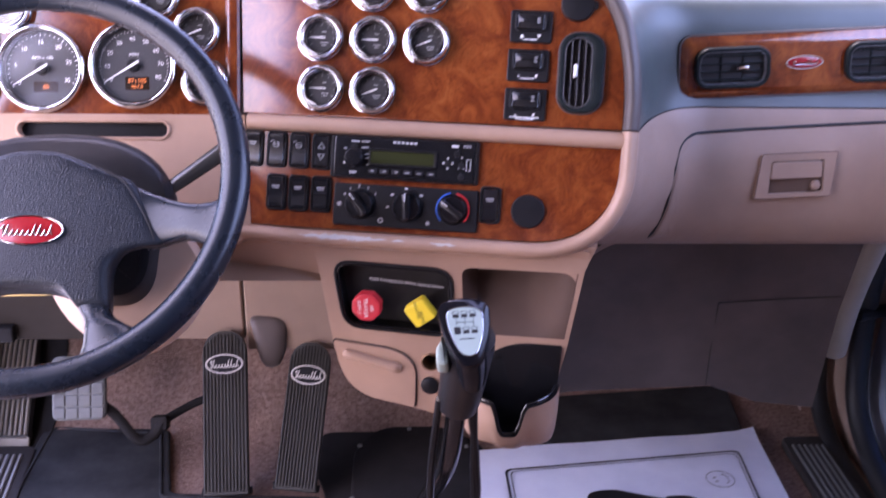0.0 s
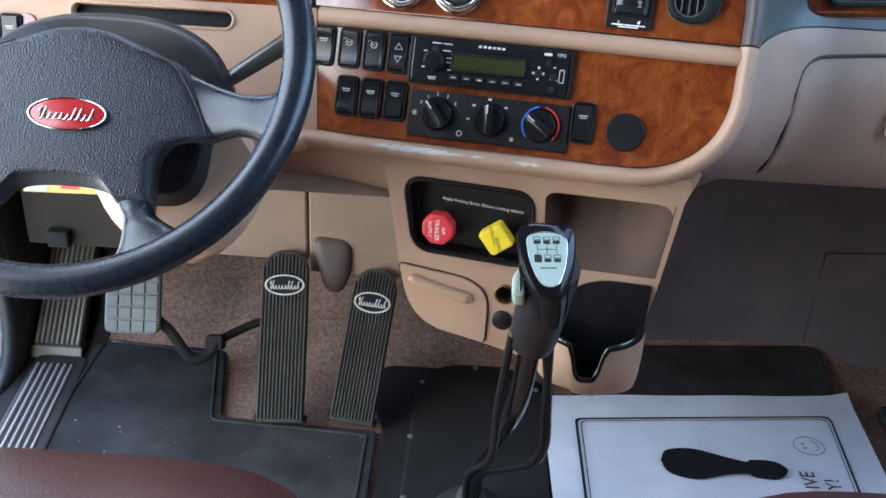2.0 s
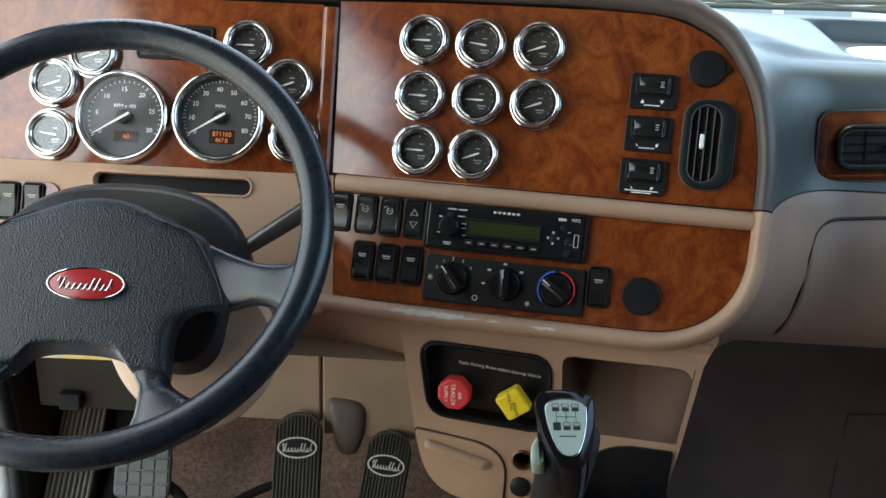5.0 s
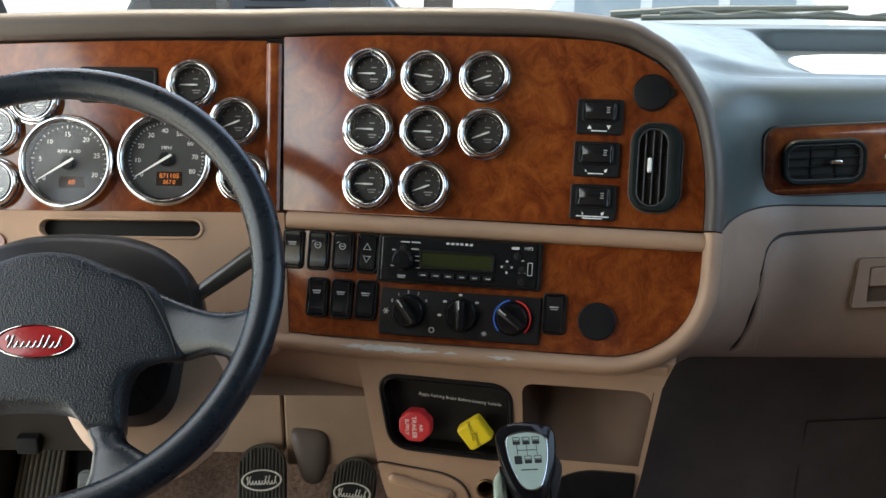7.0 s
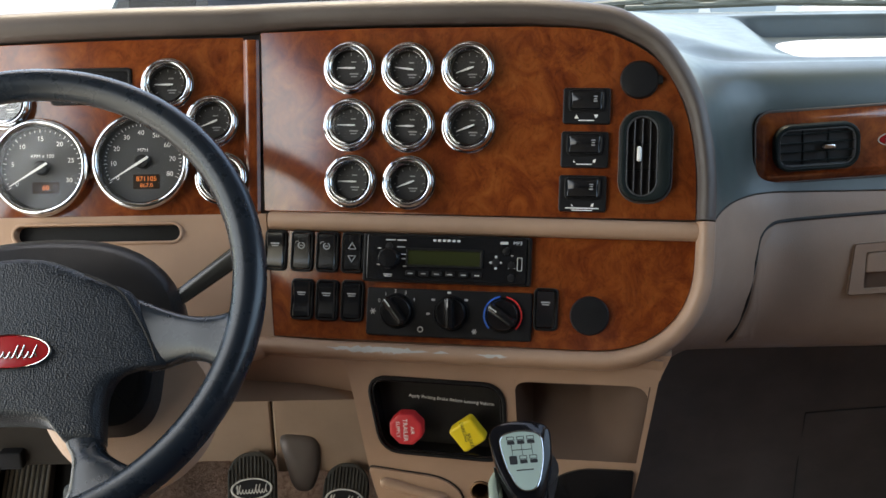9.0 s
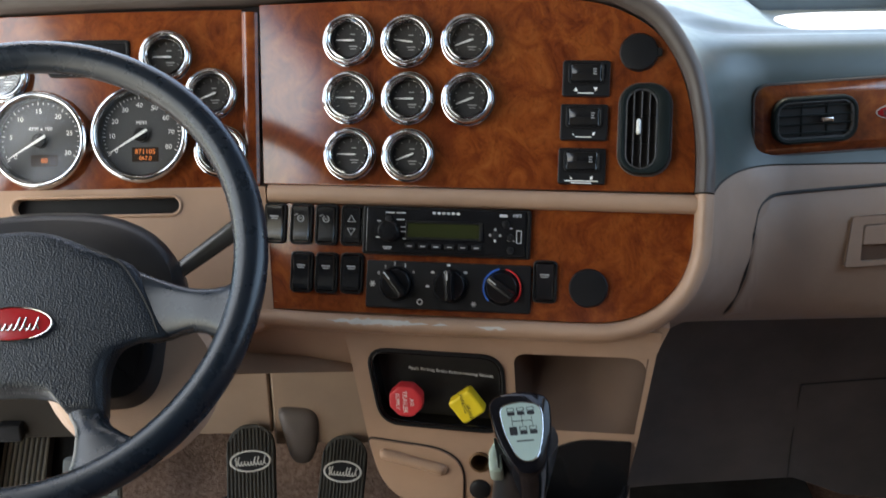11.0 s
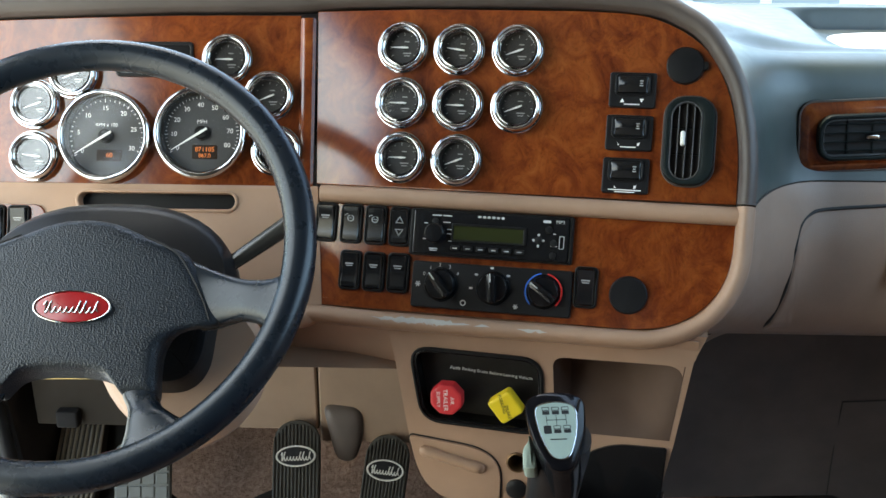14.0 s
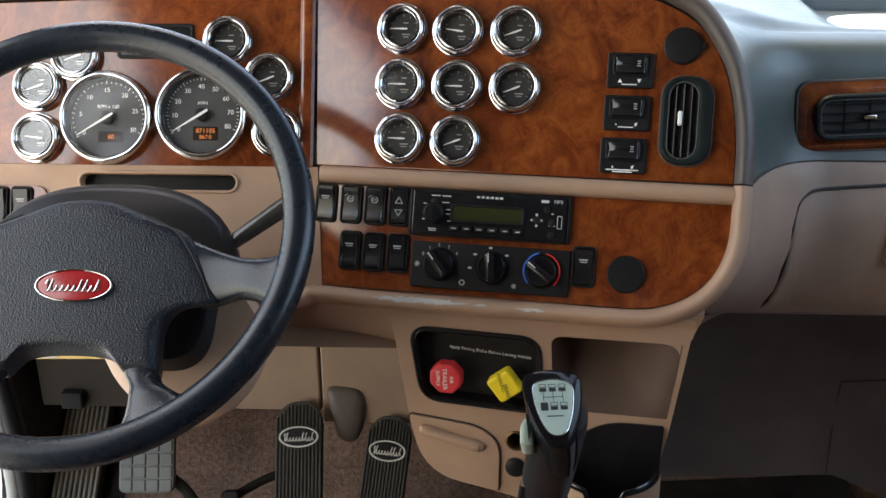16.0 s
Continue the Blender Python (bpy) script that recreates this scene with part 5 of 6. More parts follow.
# cup holder: a scoop standing out of the console
def scoop(m0):
    b = BM()
    cx, hw = 0.143, 0.063
    n = 40
    levels = []
    for kind in range(2):
        shrink = 0.0 if kind == 0 else 0.006
        for lev in (range(7) if kind == 0 else range(6, -1, -1)):
            f = lev / 6
            row = []
            for k in range(n + 1):
                a = math.pi * k / n
                lip = 0.440 + 0.006 * abs(math.cos(a)) - 0.040 * math.exp(-((math.degrees(a) - 94) / 17) ** 6)
                base = 0.372
                z = base + (lip - base) * f + (shrink if lev == 0 else 0)
                grow = 0.62 + 0.38 * min(1, f * 1.8) ** 0.5
                x = cx - (hw - shrink) * math.cos(a) * (0.8 + 0.2 * grow)
                w = (0.070 - shrink) * math.sin(a) ** 0.75 * grow
                row.append(m0 @ Vector((x, z, w)))
            levels.append((kind, row))
    outer = [r for k, r in levels if k == 0]
    inner = [r for k, r in levels if k == 1]
    return outer, inner


outer, inner = scoop(CONSOLE)
bm = BM()
sheet(bm, outer)
f0 = [bm.verts.new(p) for p in outer[0]]
bm.faces.new(f0)
part("cup_holder_shell", bm, BEIGE, dash, "beige scoop-shaped cup holder")
bm = BM()
sheet(bm, [outer[-1]] + inner)
f0 = [bm.verts.new(p) for p in inner[-1]]
bm.faces.new(f0)
part("cup_holder_liner", bm, GLOSS_BLACK, dash, "glossy black liner with a handle notch")
bm = BM()
tube(bm, [p + Vector((0, 0.002, 0.0005)) for p in inner[0]], 0.0026, 10)
part("liner_bead", bm, GLOSS_BLACK, dash, "glossy black bead round the cup holder")
bm = BM()
prism(bm, rounded([(0.084, 0.374, 0.004), (0.200, 0.374, 0.004), (0.206, 0.502, 0.004), (0.135, 0.500, 0.03), (0.084, 0.455, 0.03)]), 0.0, 0.003, 0.001, CONSOLE)
part("cup_holder_back", bm, GLOSS_BLACK, dash)

# ---- glove box ----
LID_EDGE = spline([(0.469, 0, 0.588), (0.481, 0, 0.622), (0.4875, 0, 0.66), (0.492, 0, 0.70), (0.499, 0, 0.726), (0.514, 0, 0.7385), (0.54, 0, 0.7425), (0.62, 0, 0.748), (0.80, 0, 0.758), (1.0, 0, 0.768)], 5)


def lid_point(k, f):
    """A point of the lid: k along its raised edge, f from the edge down to the hem."""
    p = LID_EDGE[k]
    x = p.x + 0.02 * f * max(0.0, 0.56 - p.x) / 0.09
    z = p.z + (0.583 - p.z) * f
    return Vector((x, pass_y(x, z) - 0.004 * min(1, 0.25 + 6 * f), z))


bm = BM()
sheet(bm, [[lid_point(k, f) for k in range(len(LID_EDGE))] for f in (1.0, 0.9, 0.75, 0.6, 0.45, 0.3, 0.18, 0.09, 0.04, 0.0)], (0, 0.006, 0))
lid = part("glove_box_lid", bm, TAUPE, dash, "taupe glove box lid")
bm = BM()
tube(bm, [Vector((p.x - 0.0015, pass_y(p.x, p.z) - 0.0008, p.z + 0.002)) for p in LID_EDGE], 0.0022, 8)
part("lid_gap", bm, BLACK_INK, dash, "dark joint round the lid")
m = basis((0.658, pass_y(0.658, 0.68) - 0.0095, 0.689), (0.9985, -0.0, 0.055), (-0.055, 0.06, 0.9965), (0.0, -1, 0.06))
bm = BM()
rr_o = rounded([(-0.055, -0.030, 0.004), (0.048, -0.030, 0.004), (0.055, 0.031, 0.004), (-0.047, 0.031, 0.004)])
rr_i = rounded([(-0.037, -0.024, 0.004), (0.038, -0.024, 0.004), (0.037, 0.021, 0.004), (-0.034, 0.021, 0.004)])
plate(bm, rr_o, [rr_i], -0.008, 0.0, m)
latch = part("latch_plate", bm, TAUPE, lid, "recessed latch plate")
# dark backing paints the shade of a deeper recess behind the paddle
bm = BM()
prism(bm, offset(rr_i, -0.002), -0.0055, -0.0050, 0, m)
part("latch_recess_shade", bm, POCKET, latch)
bm = BM()
prism(bm, rounded([(-0.0345, -0.004, 0.003), (0.0355, -0.004, 0.003), (0.0350, 0.0195, 0.004), (-0.0325, 0.0195, 0.004)]), -0.005, 0.0002, 0.0015, m)
part("latch_paddle", bm, TAUPE, latch)
bm = BM()
lathe(bm, [(0.0068, -0.005), (0.0064, -0.001), (0.004, 0.0), (0.0001, 0.0002)], 20, m @ at(0.028, -0.0150))
part("latch_lock", bm, TAUPE, latch)
bm = BM()
for a, b in zip(rr_o, rr_o[1:] + rr_o[:1]):
    tube(bm, [m @ Vector((*a, -0.0006)), m @ Vector((*b, -0.0006))], 0.0007, 5)
part("latch_joint", bm, POCKET, latch)

# ---- passenger vent strip ----
VM = basis((0.66, 1.326, 0.8345), (0.9985, 0.0, 0.0545), (-0.0545, 0.05, 0.997), (0, -1, 0.05))
bm = BM()
rings = [ring(bm, rrect(0.332 - 2 * o, 0.082 - 2 * o, 0.016 - o, 0.0, 0, 6), z, VM) for o, z in ((0, -0.004), (0, 0.0006), (0.0006, 0.0012), (0.0035, 0.0030), (0.0065, 0.0047), (0.0085, 0.0056), (0.0105, 0.0062), (0.013, 0.0065))]
for a, b in zip(rings, rings[1:]):
    bridge(bm, a, b)
bm.faces.new(rings[-1])
bm.faces.new(rings[0][::-1])
vs = part("vent_strip", bm, BURL, dash, "burl wood strip round the side vents")
bm = BM()
frame_prism(bm, rrect(0.336, 0.086, 0.018, 0.0, 0, 6), rrect(0.331, 0.081, 0.0155, 0, 0, 6), -0.004, 0.0014, 0.0006, VM)
part("strip_edge", bm, BROW, dash, "dark moulded edge round the wood strip")
air_vent(0.099, 0.054, 0.019, False, "wide rounded black air vent in a wood strip").matrix_world = VM @ at(-0.099, 0.0, 0.0068)
air_vent(0.099, 0.054, 0.019, False, "wide rounded black air vent in a wood strip").matrix_world = VM @ at(0.100, 0.0, 0.0068)
bm = BM()
lathe(bm, [(1.0, 0.0), (0.97, 0.0016), (0.85, 0.002), (0.0001, 0.002)], 32, VM @ at(-0.002, 0.002, 0.0064) @ Matrix.Diagonal((0.023, 0.0075, 1, 1)))
b2 = part("side_badge", bm, EMBLEM_RED, dash, "small red oval badge with a chrome edge")
bm = BM()
frame_prism(bm, ellipse(0.0245, 0.0088, -0.002, 0.002, 32), ellipse(0.0236, 0.0081, -0.002, 0.002, 32), 0.0064, 0.0086, 0.0006, VM)
part("badge_rim", bm, STEEL, b2)
bm = BM()
squiggle(bm, -0.0185, 0.0145, -0.0010, 0.0032, 0.0066, 0.0090, 0.0005, VM)
part("badge_mark", bm, CHROME, b2, "chrome script-like bars")

# ---- shift lever ----
KNOB = basis((0.1955, 0.9925, 0.6130), *(lambda z: (Vector((0, 0, 0)) + Vector((0.99, 0.12, 0.0)).normalized(), z.cross(Vector((0.99, 0.12, 0)).normalized()), z))(Vector((-0.10, -0.66, 0.74)).normalized()))
shift = thing("shift_lever", Matrix(), "black truck gear lever with a chrome-edged shift pattern knob", "gear lever")
bm = BM()
face_pts = rounded([(-0.030, 0.031, 0.012), (-0.027, -0.008, 0.02), (-0.012, -0.046, 0.014), (0.012, -0.046, 0.014), (0.027, -0.008, 0.02), (0.030, 0.031, 0.012), (0.0, 0.038, 0.03)], 5)
rings = []
for s, z, dy in ((0.80, -0.060, -0.020), (0.92, -0.045, -0.012), (1.0, -0.025, -0.004), (1.02, -0.010, 0.0), (1.0, -0.003, 0.0), (0.95, 0.0, 0.0)):
    rings.append(ring(bm, [(x * s, y * s + dy) for x, y in face_pts], z, KNOB))
for a, b in zip(rings, rings[1:]):
    bridge(bm, a, b)
bm.faces.new(rings[-1])
bm.faces.new(rings[0][::-1])
knob = part("shift_knob", bm, KNOB_BLACK, shift, "glossy black shift knob", 60)
bm = BM()
lab = [(x * 0.66, y * 0.70 - 0.002) for x, y in face_pts]
KL = KNOB @ at(0, -0.001) @ Matrix.Diagonal((0.9, 0.88, 1, 1))
prism(bm, lab, -0.001, 0.0012, 0.0004, KNOB)
part("shift_label", bm, SILVER_LABEL, knob, "silver shift pattern label")
bm = BM()
for r_, z in ((0, 0.018), (1, -0.004)):
    for c in range(3):
        x = -0.0105 + 0.0105 * c
        if r_ == 1 and c == 0:
            prism(bm, rrect(0.0082, 0.0095, 0.0012, x, z), 0.0011, 0.0015, 0, KL)
        else:
            prism(bm, rrect(0.0078, 0.0042, 0.0008, x, z - 0.0022), 0.0011, 0.0015, 0, KL)
            frame_prism(bm, rrect(0.0080, 0.0042, 0.0008, x, z + 0.0025), rrect(0.0066, 0.0030, 0.0006, x, z + 0.0025), 0.0011, 0.0015, 0, KL)
for c in range(3):
    box(bm, 0.0006, 0.0125, 0.0004, (-0.0105 + 0.0105 * c, 0.0072, 0.0013), 0, 0.0002, KL)
box(bm, 0.0215, 0.0006, 0.0004, (0, 0.0072, 0.0014), 0, 0.0002, KL)
box(bm, 0.018, 0.0012, 0.0004, (0, -0.0155, 0.0013), 0, 0.0004, KL)
part("shift_pattern", bm, BLACK_INK, knob, "black gear diagram")
bm = BM()
frame_prism(bm, offset(lab, -0.0014), lab, -0.001, 0.0016, 0.0006, KNOB)
part("label_rim", bm, CHROME, knob, "bright rim")
k0 = KNOB @ Vector((0, -0.015, -0.05))
bm = BM()
tube(bm, spline([k0 + Vector((0, -0.012, 0.03)), k0 + Vector((-0.003, 0.008, -0.02)), k0 + Vector((-0.009, 0.028, -0.080))], 5), [0.0285, 0.029, 0.029, 0.0285, 0.028, 0.0275, 0.027, 0.0265, 0.026, 0.0255, 0.024], 20)
part("grip", bm, GRIP_BLACK, shift, "black rubber grip sleeve")
bm = BM()
base = Vector((0.150, 1.30, 0.06))
g0 = k0 + Vector((-0.009, 0.026, -0.075))
tube(bm, spline([g0, g0 + Vector((-0.008, 0.06, -0.13)), base + Vector((0.005, -0.05, 0.12)), base], 6), 0.0125, 14)
part("lever_rod", bm, GLOSS_BLACK, shift, "black steel rod")
for dx, sw in ((-0.022, -0.012), (0.018, 0.012), (0.012, 0.030)):
    bm = BM()
    tube(bm, spline([g0 + Vector((dx, -0.01, 0.01)), g0 + Vector((dx + sw * 0.5, 0.03, -0.10)), g0 + Vector((dx + sw * 0.55, 0.09, -0.22)), base + Vector((dx * 0.4, -0.06, 0.10)), base + Vector((dx * 0.3, -0.03, 0.0))], 6), 0.0048, 8)
    part("air_line", bm, BLACK, shift, "thin black air hose")
bm = BM()
prism(bm, rounded([(-0.036, -0.012, 0.004), (-0.024, 0.004, 0.004), (-0.024, -0.034, 0.004), (-0.038, -0.034, 0.006)], 3), -0.05, -0.025, 0.004, KNOB)
part("range_selector", bm, SILVER_LABEL, knob, "pale range selector lever")
bm = BM()
lathe(bm, [(0.082, 0.0), (0.080, 0.012), (0.062, 0.022), (0.060, 0.036), (0.042, 0.044), (0.040, 0.058), (0.022, 0.066), (0.014, 0.085)], 28, Matrix.Translation((0.150, 1.30, 0.012)), True, True)
part("boot", bm, RUBBER, shift, "ribbed black rubber boot")

# black sheet added over the carpet in place of the deep shade there
bm = BM()
prism(bm, rounded([(0.000, 1.32, 0.02), (0.285, 1.32, 0.02), (0.300, 1.72, 0.06), (0.22, 1.765, 0.06), (-0.02, 1.765, 0.05), (-0.035, 1.66, 0.05), (0.006, 1.56, 0.05)]), 0.001, 0.006, 0.002)
tm = thing("tunnel_shade_sheet", Matrix(), "added black sheet standing in for deep shade round the gear lever plate", "floor mat")
part("mat", bm, MATTE_BLACK, tm)

# cover plate round the lever
plate_t = thing("floor_cover_plate", Matrix.Translation((0.155, 1.49, 0.0)), "raised black cover plate bolted to the floor", "cover plate")
bm = BM()
prism(bm, rounded([(-0.115, -0.36, 0.02), (0.12, -0.36, 0.02), (0.125, 0.22, 0.05), (0.07, 0.285, 0.05), (-0.05, 0.285, 0.05), (-0.105, 0.22, 0.05)]), 0.0, 0.012, 0.005)
part("plate", bm, MATTE_BLACK, plate_t)
for x, y in ((-0.095, 0.21), (0.0, 0.268), (0.108, 0.205), (-0.105, 0.04), (0.112, 0.03), (-0.105, -0.12)):
    bm = BM()
    lathe(bm, [(0.0048, 0.012), (0.0048, 0.0145), (0.0032, 0.016), (0.0001, 0.0164)], 12, at(x, y))
    part("bolt", bm, PEDAL_GREY, plate_t, "worn bolt head")

# ---- pedals ----
def treadle(name, label, bl, br, tl, tr, ribs):
    """A long ribbed floor pedal between its corners (metres)."""
    bl, br, tl, tr = map(Vector, (bl, br, tl, tr))
    x = ((br - bl) + (tr - tl)).normalized()
    y = ((tl - bl) + (tr - br)).normalized()
    z = x.cross(y).normalized()
    x = y.cross(z)
    o = (bl + br) / 2
    w, h = ((br - bl).length + (tr - tl).length) / 2, ((tl - bl).length + (tr - br).length) / 2
    e = thing(name, basis(o, x, y, z), label, "pedal", "floor pedals")
    b = BM()
    out = rounded([(-w / 2, 0, 0.004), (w / 2, 0, 0.004), (w / 2, h - 0.018, 0.022), (w * 0.22, h + 0.003, 0.03), (-w * 0.22, h + 0.003, 0.03), (-w / 2, h - 0.018, 0.022)])
    prism(b, out, -0.012, 0.0, 0.002)
    part("pad", b, PEDAL, e)
    for k in range(ribs):
        xx = -w / 2 + w * (k + 0.5) / ribs
        top = h - 0.004 - 0.095 * max(0.0, abs(xx) / w - 0.16) ** 1.3
        b = BM()
        box(b, w / ribs * 0.52, top - 0.006, 0.0032, (xx, top / 2 + 0.003, 0.0012), 0.001, 0.0008)
        part("rib", b, PEDAL, e)
    cy = h - 0.056
    b = BM()
    prism(b, ellipse(w * 0.40, 0.0155, 0, cy, 28), 0.0, 0.0046, 0.001)
    bd = part("badge", b, BLACK, e)
    b = BM()
    frame_prism(b, ellipse(w * 0.43, 0.0175, 0, cy, 28), ellipse(w * 0.385, 0.0148, 0, cy, 28), 0.001, 0.0056, 0.0008)
    squiggle(b, -w * 0.30, w * 0.30, cy - 0.0065, 0.0060, 0.0135, 0.0050, 0.0010)
    part("badge_rim", b, STEEL, bd, "worn chrome rim and script-like bars")
    b = BM()
    prism(b, rrect(w * 0.5, h * 0.8, 0.01, 0, h * 0.45), -0.035, -0.012)
    part("pedal_bracket", b, BLACK, e)
    b = BM()
    tube(b, [(-w / 2 - 0.004, 0.006, -0.014), (w / 2 + 0.004, 0.006, -0.014)], 0.007, 12)
    part("hinge_pin", b, MATTE_BLACK, e)
    return e


treadle("brake_pedal", "long ribbed black brake treadle with an oval badge", (-0.204, 1.518, 0.032), (-0.125, 1.517, 0.032), (-0.214, 1.672, 0.267), (-0.138, 1.672, 0.267), 13)
treadle("accelerator_pedal", "long ribbed black accelerator treadle with an oval badge", (-0.085, 1.532, 0.032), (-0.012, 1.526, 0.032), (-0.058, 1.676, 0.242), (0.014, 1.674, 0.242), 13)

clutch = thing("clutch_pedal", basis((-0.428, 1.63, 0.180), (0.999, 0.03, 0.02), (-0.02, 0.42, 0.907), (0.018, -0.907, 0.42)), "worn grey clutch pedal with a squared rubber pad", "pedal", "floor pedals")
bm = BM()
prism(bm, rrect(0.092, 0.112, 0.012), -0.012, 0.0, 0.003)
pad = part("pad", bm, PEDAL_GREY, clutch, "worn grey rubber")
for i in range(4):
    for j in range(5):
        if j == 4 and i in (1, 2):
            continue
        bm = BM()
        box(bm, 0.0195, 0.0185, 0.004, (-0.033 + 0.022 * i, -0.043 + 0.0213 * j, 0.001), 0.0015, 0.002)
        part("tread_block", bm, PEDAL_GREY, pad)
bm = BM()
prism(bm, ellipse(0.024, 0.0105, 0, 0.041, 24), 0.0, 0.004, 0.001)
part("badge", bm, PEDAL_GREY, pad)
bm = BM()
tube(bm, spline([(0.02, -0.02, -0.012), (0.055, -0.050, -0.028), (0.092, -0.098, -0.040), (0.118, -0.092, -0.050), (0.132, -0.070, -0.055)], 5), 0.0095, 10)
part("pedal_arm", bm, MATTE_BLACK, clutch, "bent black steel arm")
bm = BM()
prism(bm, rrect(0.030, 0.026, 0.006, 0.128, -0.072), -0.08, -0.048, 0.004)
part("pivot_block", bm, MATTE_BLACK, clutch)

bm = BM()
tube(bm, [clutch.matrix_world.inverted() @ Vector(p) for p in spline([(-0.311, 1.655, 0.088), (-0.285, 1.69, 0.088), (-0.245, 1.72, 0.098), (-0.19, 1.74, 0.11)], 5)], 0.0075, 10)
part("link_rod", bm, MATTE_BLACK, clutch, "dark link rod")
rest = thing("foot_rest", Matrix(), "ribbed tan-grey rubber foot rest beside the clutch", "foot rest")
bm = BM()
sheet(bm, [[(-0.645, 1.715, 0.004), (-0.560, 1.715, 0.004)], [(-0.645, 1.72, 0.03), (-0.560, 1.72, 0.03)], [(-0.640, 1.80, 0.12), (-0.560, 1.80, 0.12)], [(-0.635, 1.90, 0.22), (-0.565, 1.90, 0.22)]], (0, 0.03, -0.004))
part("rest_body", bm, PEDAL, rest)
for k in range(9):
    bm = BM()
    x = -0.638 + 0.0092 * k
    tube(bm, spline([(x, 1.718, 0.032), (x, 1.80, 0.122), (x, 1.90, 0.222)], 4), 0.003, 6)
    part("rib", bm, REST_RIB, rest)
bm = BM()
box(bm, 0.092, 0.022, 0.006, (0, 0, 0), 0.002, 0.003, basis((-0.602, 1.713, 0.016), (1, 0, 0), (0, 0.35, 0.937), (0, -0.937, 0.35)))
part("front_strip", bm, REST_RIB, rest, "pale worn tan edge strip")
bm = BM()
box(bm, 0.050, 0.03, 0.045, (-0.600, 1.865, 0.225), 0.006, 0.006)
part("upper_stop", bm, MATTE_BLACK, rest)

# ---- mats and paper ----
bm = BM()
matl = [(-0.56, 1.12, 0.02), (-0.005, 1.12, 0.02), (-0.005, 1.542, 0.01), (-0.268, 1.556, 0.014), (-0.306, 1.765, 0.012), (-0.36, 1.772, 0.01), (-0.545, 1.795, 0.02)]
prism(bm, rounded(matl), 0.001, 0.012, 0.004)
mat1 = thing("floor_mat", Matrix(), "dusty black rubber floor mat under the pedals", "floor mat")
part("mat", bm, RUBBER, mat1)
bm = BM()
tube(bm, [(x, y, 0.0125) for x, y in rounded([(-0.54, 1.14, 0.02), (-0.022, 1.14, 0.02), (-0.022, 1.527, 0.01), (-0.282, 1.541, 0.014), (-0.320, 1.75, 0.012), (-0.53, 1.775, 0.02)])], 0.0028, 6, closed=True)
part("raised_edge", bm, RUBBER, mat1)
bm = BM()
prism(bm, rounded([(0.31, 1.10, 0.02), (0.80, 1.10, 0.02), (0.806, 1.70, 0.03), (0.830, 1.932, 0.04), (0.335, 1.872, 0.04)]), 0.001, 0.010, 0.003)
mat2 = thing("floor_mat", Matrix(), "black rubber floor mat on the passenger side", "floor mat")
part("mat", bm, RUBBER, mat2)

pa = math.atan2(1.752 - 1.684, 0.854 - 0.284)
PM = Matrix.Translation((0.5605, 1.729, 0.0125)) @ Matrix.Rotation(pa, 4, "Z")
paper = thing("paper_mat", PM, "white paper floor mat printed with a black shoe sole", "paper mat")
bm = BM()
rows = []
for j in range(13):
    y = -0.46 * j / 12
    row = []
    for i in range(17):
        x0, x1 = -0.2925 + 0.10 * y, 0.268 + 0.15 * y
        x = x0 + (x1 - x0) * i / 16
        row.append((x, y - 0.018, 0.0025 + 0.0022 * math.sin(9 * x + 3 * y) * math.cos(11 * y + 2) + 0.0008 * math.sin(31 * x - 17 * y) + (0.006 if (i, j) == (16, 0) else 0)))
    rows.append(row)
sheet(bm, rows, (0, 0, -0.0006))
part("sheet", bm, PAPER, paper)
bm = BM()


def border(d):
    return rounded([(-0.286 + d, -0.42, 0.0), (-0.2478 + d, -0.0925 - d, 0.012), (0.2068 - d, -0.0890 - d, 0.02), (0.149 - d, -0.42, 0.0)], 5)


for w0, w1 in ((0.0, 0.0042), (0.0085, 0.0100)):
    a, b = border(w0), border(w1)
    va = [bm.verts.new((x, y, 0.0062)) for x, y in a]
    vb = [bm.verts.new((x, y, 0.0062)) for x, y in b]
    bridge(bm, va, vb, closed=False)
part("printed_border", bm, BLACK_INK, paper, "printed black border")
bm = BM()
sole = spline([(-0.100, -0.178, 0), (-0.088, -0.148, 0), (-0.045, -0.138, 0), (0.005, -0.152, 0), (0.040, -0.160, 0), (0.047, -0.1535, 0), (0.085, -0.152, 0), (0.104, -0.172, 0), (0.085, -0.199, 0), (0.047, -0.199, 0), (0.040, -0.192, 0), (0.005, -0.199, 0), (-0.045, -0.219, 0), (-0.088, -0.209, 0), (-0.100, -0.178, 0)], 4)[:-1]
turn = Matrix.Translation((-0.028, -0.228, 0)) @ Matrix.Rotation(radians(-10), 4, "Z") @ Matrix.Translation((-0.002, 0.176, 0))
prism(bm, [(p.x, p.y) for p in sole], 0.0055, 0.0063, 0, turn)
part("shoe_print", bm, BLACK_INK, paper, "printed black shoe sole")
bm = BM()
sx, sy = 0.134, -0.176
frame_prism(bm, ellipse(0.026, 0.026, sx, sy, 32), ellipse(0.0248, 0.0248, sx, sy, 32), 0.0055, 0.0063)
for dy in (-0.006, 0.006):
    prism(bm, ellipse(0.0032, 0.0018, sx - 0.009, sy + dy, 10), 0.0055, 0.0063)
tube(bm, [(sx + 0.004 + 0.011 * math.cos(radians(a)), sy + 0.015 * math.sin(radians(a)), 0.006) for a in range(-75, 76, 15)], 0.0008, 5)
part("smiling_face", bm, GREY_INK, paper, "printed line drawing of a smiling face")
bm = BM()
lettering(bm, "IVE", 0.034, at(0.100, -0.268, 0.0063, 84))
